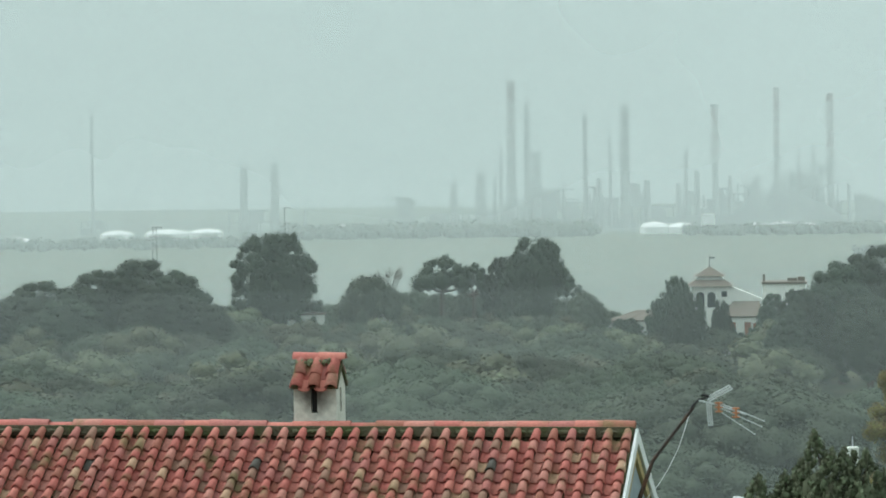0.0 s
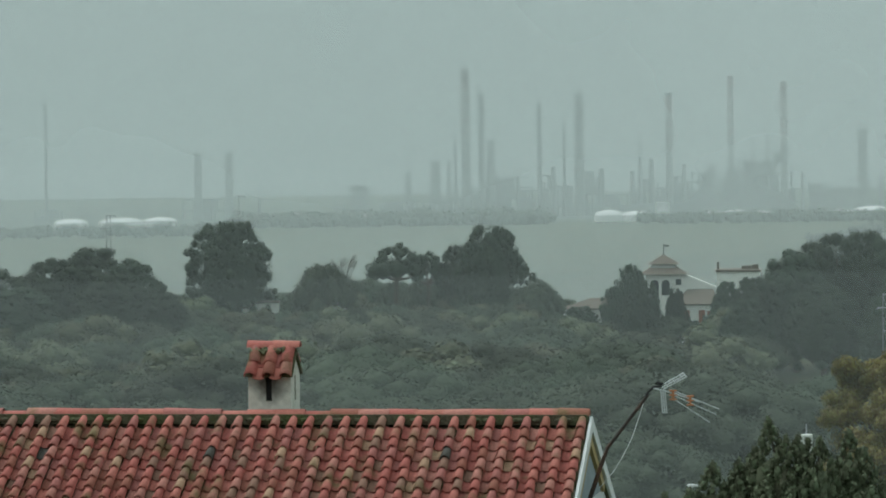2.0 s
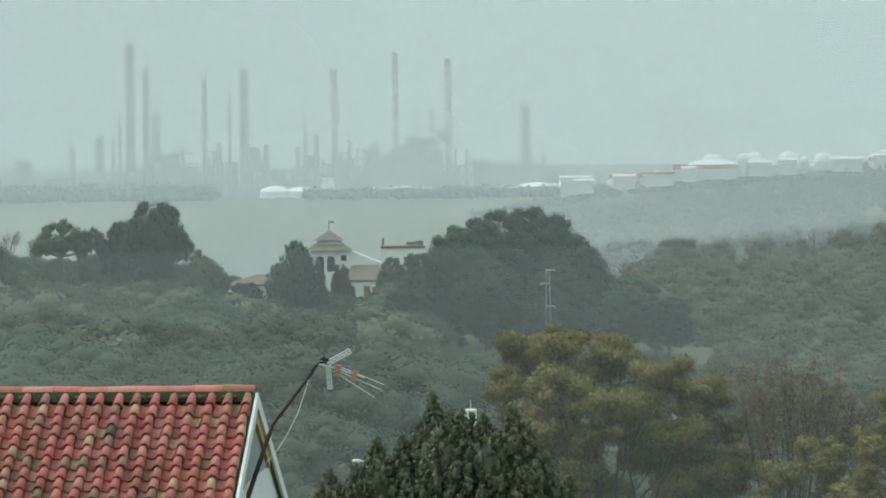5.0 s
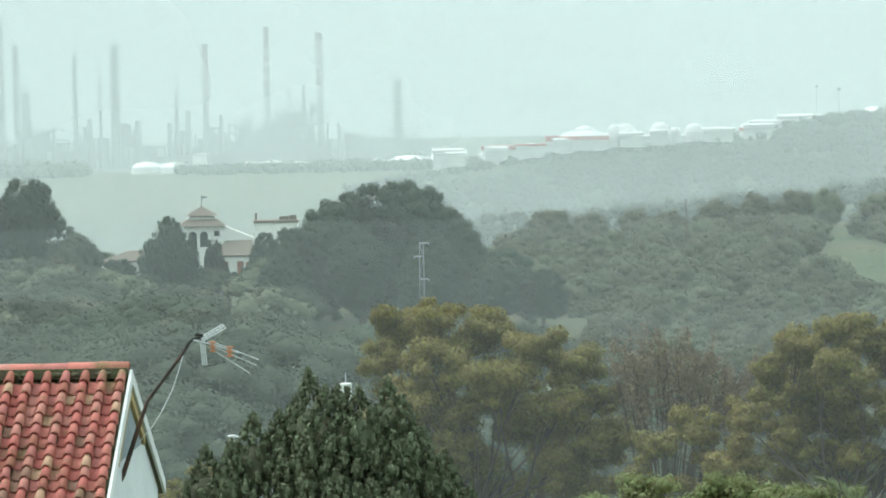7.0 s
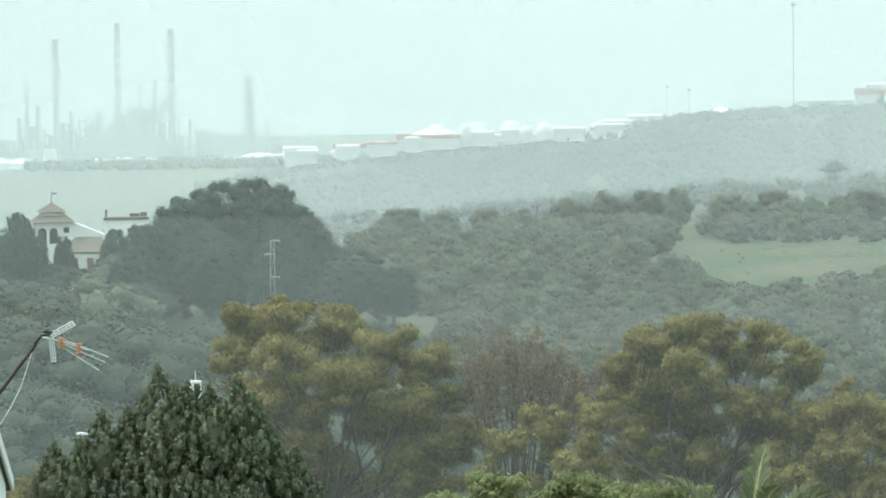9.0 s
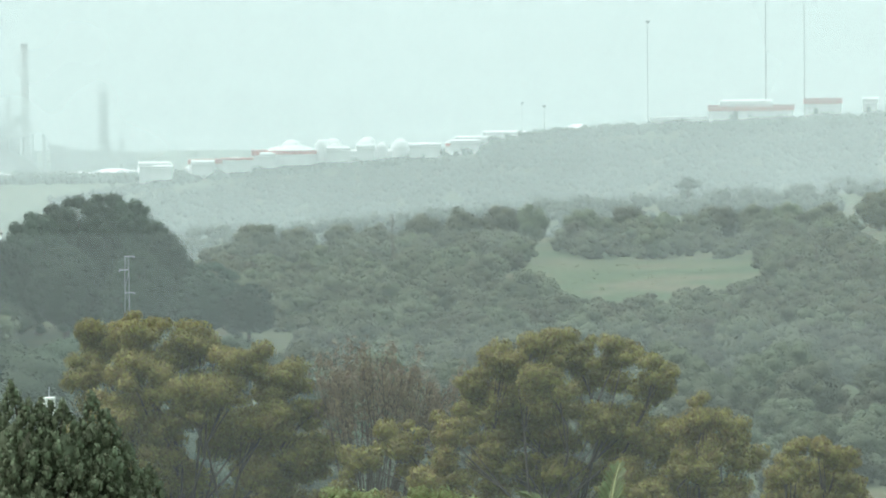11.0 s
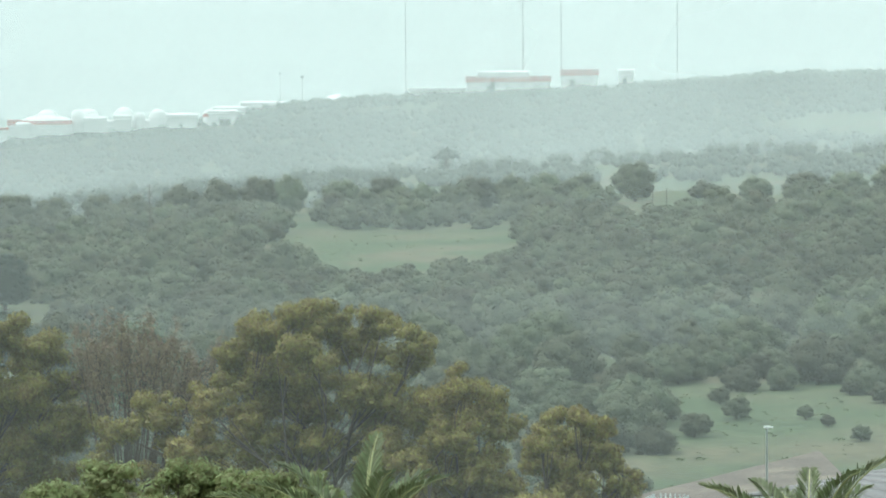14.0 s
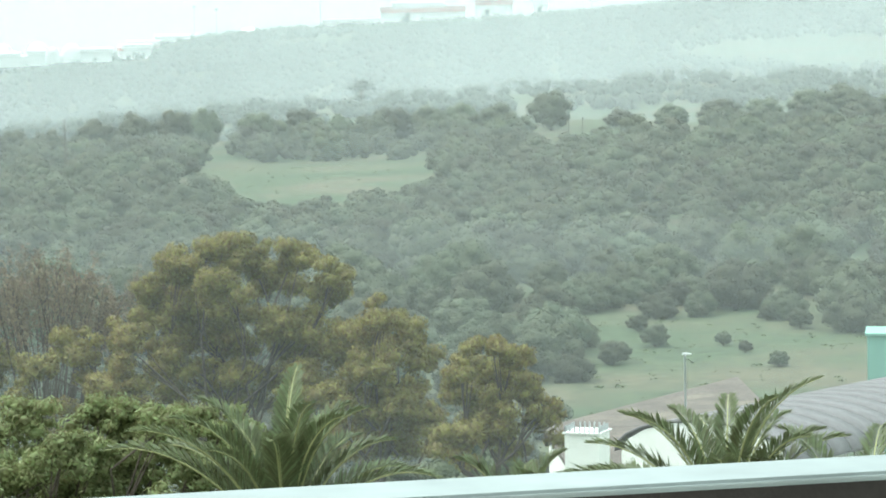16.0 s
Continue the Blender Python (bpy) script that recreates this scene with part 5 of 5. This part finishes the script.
# further rows of the depot, partly behind the hill's edge
for b0, b1, base, mid, top, red in ((9.05, 9.6, -1.1, -0.95, -0.9, 0), (9.9, 10.25, -1.15, -1.05, -1.0, 0), (11.35, 11.7, -1.0, -0.9, -0.86, 0), (11.8, 12.6, -1.0, -0.9, -0.85, 0), (12.75, 14.4, -0.9, -0.8, -0.72, 0),
                                    (14.8, 15.35, -0.7, -0.55, -0.49, 0), (11.1, 12.28, -0.82, -0.78, -0.68, 1), (9.95, 11.0, -0.95, -0.92, -0.84, 1)):
    striped_shed(b0, b1, base, mid, top, "pale depot hall with a red roof edge" if red else "pale white depot hall", bool(red), 0, 1690)
for b, base, top, rad in ((12.4, -0.85, -0.62, 5), (13.78, -0.8, -0.5, 5), (11.8, -0.75, -0.5, 5.5), (12.55, -0.75, -0.48, 5), (13.17, -0.7, -0.46, 5)):
    tank(b, 1692, base, top, rad, label="white domed storage tank in the depot", dome=0.3)


def mast(b, base, top, rad):
    d = 1750
    e = thing("radio_mast", at(b, d, up(base, d) - 4), "tall thin grey mast", "mast", "masts")
    h = up(top, d) - up(base, d) + 4
    bm = bmesh.new()
    limb(bm, [(0, 0, 0), (0, 0, h * 0.5), (0, 0, h)], rad * 0.6, rad * 0.4, 8)
    part("shaft", bm, M_STACK, e)
    bm = bmesh.new()
    box(bm, -rad * 2.2, rad * 2.2, -rad, rad, h, h + 1.2)
    part("floodlight", bm, M_STEEL, e)


for b, base, top, rad in ((18.28, -0.2, 1.55, 0.55), (20.41, -0.15, 2.3, 0.85), (21.1, 0.0, 2.2, 0.6), (23.2, 0.06, 2.6, 0.7), (16.4, -0.4, 0.04, 0.45), (16.0, -0.35, 0.1, 0.3)):
    mast(b, base, top, rad)

# ---- the neighbouring house with its clay roof ----
PITCH, COL, ROW, RUN, LONG = radians(30), 0.2345, 0.222, 3.1, 9.7
house = thing("house", at(3.46, 40, up(-4.64, 40) - 0.085), "white rendered house under a red clay tile roof", "house", turn=-11.2)
TAN, COS, SIN = math.tan(PITCH), math.cos(PITCH), math.sin(PITCH)
M_WOOD = material("ochre_wood", (0.42, 0.31, 0.15), 0.7, 0.3, 2, 30, 0.3)
M_GABLE = material("white_gable_paint", (0.72, 0.74, 0.76), 0.85, 0.1, 1.5, 15, 0.15)


def house_parts():
    deep = land(3.4, 40) - up(-4.64, 40)
    bm = bmesh.new()
    prof = [(-RUN + 0.25, deep), (RUN - 0.25, deep), (RUN - 0.25, -(RUN - 0.25) * TAN - 0.16), (0, -0.16), (-RUN + 0.25, -(RUN - 0.25) * TAN - 0.16)]
    a = [bm.verts.new((-LONG, y, z)) for y, z in prof]
    b = [bm.verts.new((-0.045, y, z)) for y, z in prof]
    bm.faces.new(a[::-1])
    bm.faces.new(b)
    for i in range(5):
        bm.faces.new((a[i], a[(i + 1) % 5], b[(i + 1) % 5], b[i]))
    bmesh.ops.recalc_face_normals(bm, faces=bm.faces)
    part("wall", bm, M_GABLE, house)
    for sgn, nm in ((-1, "roof"), (1, "roof")):
        bm = bmesh.new()
        n = Vector((0, sgn * SIN, COS))
        pts = [(-LONG, 0, -0.075), (0.0, 0, -0.075), (0.0, sgn * RUN, -RUN * TAN - 0.075), (-LONG, sgn * RUN, -RUN * TAN - 0.075)]
        t = [bm.verts.new(Vector(p)) for p in pts]
        u = [bm.verts.new(Vector(p) - n * 0.1) for p in pts]
        bm.faces.new(t)
        bm.faces.new(u[::-1])
        for i in range(4):
            bm.faces.new((t[i], u[i], u[(i + 1) % 4], t[(i + 1) % 4]))
        bmesh.ops.recalc_face_normals(bm, faces=bm.faces)
        part(nm, bm, M_MORTAR, house, "mossy mortar bed under the clay tiles")
        # white verge along the gable edge and the brown rafter inside it
        for nm2, mat, x0, x1, lo, hi, y1 in (("bargeboard", M_PAINT, 0.0, 0.035, -0.17, 0.01, RUN), ("rafter", M_WOOD, -0.045, 0.012, -0.36, -0.23, 1.25)):
            bm = bmesh.new()
            q = []
            for x in (x0, x1):
                for y, z in ((0.0, 0.0), (sgn * y1, -y1 * TAN)):
                    for h in (lo, hi):
                        q.append(bm.verts.new((x, y, z + h)))
            bm.verts.ensure_lookup_table()
            for f in ((0, 1, 3, 2), (4, 6, 7, 5), (0, 4, 5, 1), (2, 3, 7, 6), (0, 2, 6, 4), (1, 5, 7, 3)):
                bm.faces.new([q[i] for i in f])
            bmesh.ops.recalc_face_normals(bm, faces=bm.faces)
            part(nm2, bm, mat, house, "white painted bargeboard" if nm2 == "bargeboard" else "ochre wooden rafter under the eave")
    # triangular attic opening: a flat panel, the recess's shade in its blue-grey
    bm = bmesh.new()
    tri = [(-1.15, -1.06), (1.15, -1.06), (0.0, -0.4)]
    for x in (-0.05, -0.025):
        for y, z in tri:
            bm.verts.new((x, y, z))
    bm.verts.ensure_lookup_table()
    v = bm.verts
    bm.faces.new((v[0], v[1], v[2]))
    bm.faces.new((v[5], v[4], v[3]))
    for i in range(3):
        bm.faces.new((v[i], v[(i + 1) % 3], v[3 + (i + 1) % 3], v[3 + i]))
    bmesh.ops.recalc_face_normals(bm, faces=bm.faces)
    part("vent", bm, material("attic_recess_shade", (0.28, 0.32, 0.35), 0.7, 0.2, 3, 20), house, "blue-grey panel coloured as the shaded attic opening")


house_parts()


def half_tile(length, r0, r1, up_side=True, seg=6, thick=0.015):
    """A barrel tile along -y: half round, thinner at its upper end; up_side False turns it into a channel."""
    vs, fs = [], []
    for yy, rad in ((0.0, r0), (-length, r1)):
        for shell in (0, -thick):
            for k in range(seg + 1):
                a = math.pi * k / seg
                x, z = (rad + shell) * math.cos(a), (rad + shell) * math.sin(a)
                vs.append((x, yy, z * 1.05 if up_side else -z * 0.45))
    n = seg + 1
    for k in range(seg):
        fs.append((k, k + 1, 2 * n + k + 1, 2 * n + k))
        fs.append((n + k + 1, n + k, 3 * n + k, 3 * n + k + 1))
        fs.append((2 * n + k, 2 * n + k + 1, 3 * n + k + 1, 3 * n + k))
    return vs, fs


def roof_tile_pose(x, s, lift, jig=True):
    """Pose of a tile whose upper end lies s metres down the slope."""
    j = rng.normal(size=4) * (0.006, 0.008, 0.9, 0.5) if jig else (0, 0, 0, 0)
    return Matrix.Translation((x + j[0], -(s + j[1]) * COS, -(s + j[1]) * SIN + lift)) @ pose(0, 0, 0, math.degrees(PITCH) - 5.0 + j[3], 0, j[2])


def roof_tiles():
    vs, fs = half_tile(ROW + 0.07, 0.046, 0.067)
    cover = mesh_of("tile", vs, fs, M_TILE, True)
    cvs, cfs = half_tile(ROW + 0.07, 0.08, 0.07, False)
    cols, rows = int(LONG / COL), int(RUN / COS / ROW) + 1
    joined_v, joined_f = [], []
    n = 0
    for c in range(cols):
        x = -0.08 - c * COL
        for k in range(rows):
            m = roof_tile_pose(x, 0.1 + k * ROW, 0.045)
            if k < 7 and n < 296:
                ob = new("tile", cover)
                ob.parent, ob.matrix_local = house, m
                n += 1
            else:
                o = len(joined_v)
                joined_v += [m @ Vector(p) for p in vs]
                joined_f += [tuple(i + o for i in f) for f in fs]
            m = roof_tile_pose(x - COL / 2, 0.1 + k * ROW + 0.12, 0.0)
            o = len(joined_v)
            joined_v += [m @ Vector(p) for p in cvs]
            joined_f += [tuple(i + o for i in f) for f in cfs]
    ob = child("tiles", mesh_of("tiles", joined_v, joined_f, M_TILE2, True), house, "channel and lower rows of red clay tiles")
    ob["kind"] = "stuff"
    # ridge tiles lie along the ridge, some bedded in dark mortar
    rv, rf = half_tile(0.4, 0.085, 0.095)
    ridge = mesh_of("ridge_tile", rv, rf, M_TILE, True)
    for k in range(int(LONG / 0.37)):
        ob = new("ridge_tile", ridge)
        ob.parent = house
        ob.matrix_local = Matrix.Translation((-0.0 - k * 0.37, 0, 0.015 + rng.normal() * 0.004 - (0.03 if k in (9, 12, 20) else 0))) @ pose(0, 0, 0, 1.5 + rng.normal() * 0.7, 0, -90 + rng.normal() * 0.8)
    bm = bmesh.new()
    box(bm, -LONG, -0.02, -0.13, 0.13, -0.09, 0.04)
    for f in range(60):
        p = Vector((-rng.random() * LONG, -0.12, -0.03))
        bmesh.ops.create_icosphere(bm, subdivisions=1, radius=1, matrix=Matrix.Translation(p) @ Matrix.Diagonal((0.08, 0.05, 0.035, 1)))
    part("mortar", bm, M_MORTAR, house, "dark mossy ridge mortar")


roof_tiles()


M_MOSS = material("moss", (0.17, 0.17, 0.1), 0.95, 0.4, 8, 60, 0.5)


def house_chimney():
    ch = thing("chimney", Vector((0, 0, 0)), "white chimney with a small red tile cap on the roof", "chimney")
    ch.matrix_world = house.matrix_world @ Matrix.Translation((-4.215, 0.42, -0.232))
    w, dp, h = 0.285, 0.26, 0.74
    soot = material("sooty_render", (0.66, 0.64, 0.58), 0.9, 0.2, 2.5, 18, 0.3, second=(0.42, 0.4, 0.34), patch=0.1)
    # smoke stain round the slot under the cap
    n, l = soot.node_tree.nodes, soot.node_tree.links
    co, near, wob, tot, span, mix = (n.new(k) for k in ("ShaderNodeTexCoord", "ShaderNodeVectorMath", "ShaderNodeTexNoise", "ShaderNodeMath", "ShaderNodeMapRange", "ShaderNodeMix"))
    near.operation, near.inputs[1].default_value = "DISTANCE", (0.0, -0.26, 0.66)
    wob.inputs["Scale"].default_value, tot.operation, tot.inputs[1].default_value = 7, "MULTIPLY_ADD", 0.22
    span.inputs[1].default_value, span.inputs[2].default_value, span.inputs[3].default_value, span.inputs[4].default_value = 0.19, 0.42, 0.85, 0.0
    mix.data_type, mix.inputs[7].default_value = "RGBA", (0.035, 0.03, 0.026, 1)
    l.new(co.outputs["Object"], near.inputs[0])
    l.new(co.outputs["Object"], wob.inputs["Vector"])
    l.new(wob.outputs[0], tot.inputs[0])
    l.new(near.outputs["Value"], tot.inputs[2])
    l.new(tot.outputs[0], span.inputs[0])
    l.new(span.outputs[0], mix.inputs[0])
    tint = next(q for q in n if q.bl_idname == "ShaderNodeHueSaturation")
    l.new(tint.outputs[0], mix.inputs[6])
    l.new(mix.outputs[2], n["Principled BSDF"].inputs["Base Color"])
    bm = bmesh.new()
    # four corner piers round the smoke slots
    box(bm, -w, w, -dp, dp, -0.6, 0.42)
    box(bm, -w, -0.05, -dp, dp, 0.42, h)
    box(bm, 0.03, w, -dp, -0.06, 0.42, h)
    box(bm, 0.03, w, 0.04, dp, 0.42, h)
    part("shaft", bm, soot, ch)
    bm = bmesh.new()
    box(bm, -w + 0.03, w - 0.03, -dp + 0.05, dp - 0.05, 0.43, h - 0.01)
    part("flue", bm, M_DARK, ch, "dark soot-blackened flue")
    bm = bmesh.new()
    v = [bm.verts.new(p) for p in ((w, -dp, h), (w, dp, h), (w, 0, h + 0.26), (-w, -dp, h), (-w, dp, h), (-w, 0, h + 0.26))]
    for f in ((0, 1, 2), (5, 4, 3), (0, 2, 5, 3), (1, 4, 5, 2), (0, 3, 4, 1)):
        bm.faces.new([v[i] for i in f])
    part("gable", bm, soot, ch)
    slope = math.atan2(0.42, 0.4)
    for sgn in (-1, 1):
        bm = bmesh.new()
        m = pose(0, 0, h + 0.36, sgn * -math.degrees(slope))
        box(bm, -w - 0.03, w + 0.03, -0.46 if sgn < 0 else 0, 0 if sgn < 0 else 0.46, -0.05, -0.015, m=m)
        part("cap_slab", bm, M_MORTAR, ch, "mossy mortar bed of the cap")
    vs, fs = half_tile(0.28, 0.07, 0.085)
    tile = mesh_of("tile", vs, fs, M_TILE, True)
    cv, cf = half_tile(0.28, 0.085, 0.08, False)
    chan = mesh_of("channel_tile", cv, cf, M_TILE, True)
    for sgn in (-1, 1):
        for x in (-0.225, 0.0, 0.225):
            for k in (0, 1):
                ob = new("tile", tile)
                ob.parent = ch
                ob.matrix_local = pose(0, 0, h + 0.36, 0, 0, 0 if sgn < 0 else 180) @ pose(0, 0, 0, math.degrees(slope)) @ pose(x, -0.02 - k * 0.21, 0.01, -2.5, 0, rng.normal() * 2)
        for x in (-0.112, 0.112):
            for k in (0, 1):
                ob = new("channel_tile", chan)
                ob.parent = ch
                ob.matrix_local = pose(0, 0, h + 0.36, 0, 0, 0 if sgn < 0 else 180) @ pose(0, 0, 0, math.degrees(slope)) @ pose(x, -0.07 - k * 0.2, 0.035, -2.5)
    for x in (-0.2, -0.09, 0.05, 0.14):
        bm = bmesh.new()
        for _ in range(16):
            q = Vector((x + rng.normal() * 0.035, -0.1 + rng.normal() * 0.025, h + 0.325 + rng.normal() * 0.02))
            bmesh.ops.create_icosphere(bm, subdivisions=1, radius=rng.uniform(0.012, 0.03), matrix=Matrix.Translation(q))
        part("moss", bm, M_MOSS, ch, "green moss cushion")
    rv, rf = half_tile(0.36, 0.075, 0.085)
    rt = mesh_of("ridge_tile", rv, rf, M_TILE, True)
    for k in (0, 1):
        ob = new("ridge_tile", rt)
        ob.parent = ch
        ob.matrix_local = pose(0.36 - k * 0.34, 0, h + 0.37, 0, 0, -90)


house_chimney()


def aerial():
    d = 39.4
    pt = lambda b, el, dd=0.0: at(b, d + dd, up(el, d))
    foot_p = pt(3.10, -7.0)
    e = thing("tv_aerial", foot_p, "television aerial on a leaning rusty mast", "aerial")
    P = lambda b, el, dd=0.0: pt(b, el, dd) - foot_p
    rust = material("rusty_mast", (0.045, 0.035, 0.03), 0.8, 0.4, 3, 30, 0.3, second=(0.13, 0.055, 0.03))
    orange = material("orange_plastic", (0.5, 0.2, 0.09), 0.5, 0.1, 3, 20)
    alu = material("aluminium", (0.62, 0.64, 0.65), 0.4, 0.1, 4, 30, metal=0.4)
    bm = bmesh.new()
    limb(bm, [P(3.10, -7.0), P(3.29, -6.65), P(3.62, -5.72), P(3.77, -5.32), P(4.52, -4.36)], 0.036, 0.019, 8)
    part("mast", bm, rust, e)
    bm = bmesh.new()
    limb(bm, [P(4.47, -4.38), P(4.62, -4.22), P(4.78, -4.2)], 0.018, 0.014, 6)
    rod(bm, P(4.66, -4.14), P(4.8, -4.17), 0.017, 0.017, 8)
    part("clamp", bm, M_DARK, e, "black mast clamp")
    bm = bmesh.new()
    limb(bm, [P(4.6, -4.24), P(4.95, -4.33), P(5.45, -4.5)], 0.013, 0.01, 6)
    part("boom", bm, alu, e)
    for a, b, off in ((P(4.74, -4.2), P(5.17, -3.97), (0.035, -0.03, -0.045)), (P(4.75, -4.27), P(4.78, -4.7), (0.05, -0.02, 0.0))):
        bm = bmesh.new()
        o = Vector(off)
        for k in (0.0, 0.5, 1.0):
            limb(bm, [a + o * k, b + o * k], 0.008, 0.008, 5)
        for k in np.linspace(0.05, 0.98, 7):
            limb(bm, [a.lerp(b, k), a.lerp(b, k) + o], 0.006, 0.006, 4)
        part("reflector", bm, alu, e, "bright aluminium reflector grid")
    for k, (b, el) in enumerate(((4.97, -4.37), (5.28, -4.47))):
        bm = bmesh.new()
        c = P(b, el)
        for dz in (-0.055, 0.0, 0.055):
            box(bm, c.x - 0.045, c.x + 0.045, c.y - 0.03, c.y + 0.03, c.z + dz - 0.008, c.z + dz + 0.008, 0.003)
        box(bm, c.x - 0.012, c.x + 0.012, c.y - 0.02, c.y + 0.02, c.z - 0.06, c.z + 0.06)
        part("insulator", bm, orange, e, "orange plastic element holder")
    for b0, e0, b1, e1 in ((4.95, -4.28, 5.80, -4.63), (4.95, -4.36, 5.75, -4.73), (4.95, -4.42, 5.63, -4.87)):
        bm = bmesh.new()
        limb(bm, [P(b0, e0), P(b1, e1)], 0.007, 0.006, 5)
        part("director", bm, alu, e, "thin aluminium director rod")
    bm = bmesh.new()
    limb(bm, [P(4.46, -4.42, 0.1), P(4.36, -4.75, 0.1), P(4.22, -5.15, 0.1), P(4.04, -5.5, 0.1), P(3.86, -5.78, 0.1), P(3.62, -6.05, 0.1)], 0.0045, 0.0045, 5)
    part("cable", bm, M_PAINT, e, "thin pale aerial cable")


aerial()


# ---- the balcony from which the film is taken ----
def balcony():
    e = thing("balcony", (0, 0, EYE[2] - 1.5), "balcony with dark parapet and white painted coping", "balcony", kind="structure", turn=-6.6)
    dark = material("dark_parapet", (0.02, 0.016, 0.014), 0.8, 0.2, 3, 30, 0.2)
    bm = bmesh.new()
    box(bm, -2.6, 2.6, 1.259, 1.307, 1.2945, 1.2985, 0.0015)
    part("coping", bm, material("coping_paint", (0.24, 0.27, 0.27), 0.7, 0.2, 6, 30), e, "white painted coping")
    bm = bmesh.new()
    box(bm, -2.6, 2.6, 1.2605, 1.30, -0.2, 1.2945)
    part("parapet", bm, dark, e)
    bm = bmesh.new()
    box(bm, -2.6, 2.6, -1.2, 1.214, -0.2, 0.0)
    part("slab", bm, M_WHITE, e)
    bm = bmesh.new()
    box(bm, -4.5, 4.5, -7.0, -1.2, -7.5, 3.0)
    part("facade", bm, M_WHITE, e)


balcony()
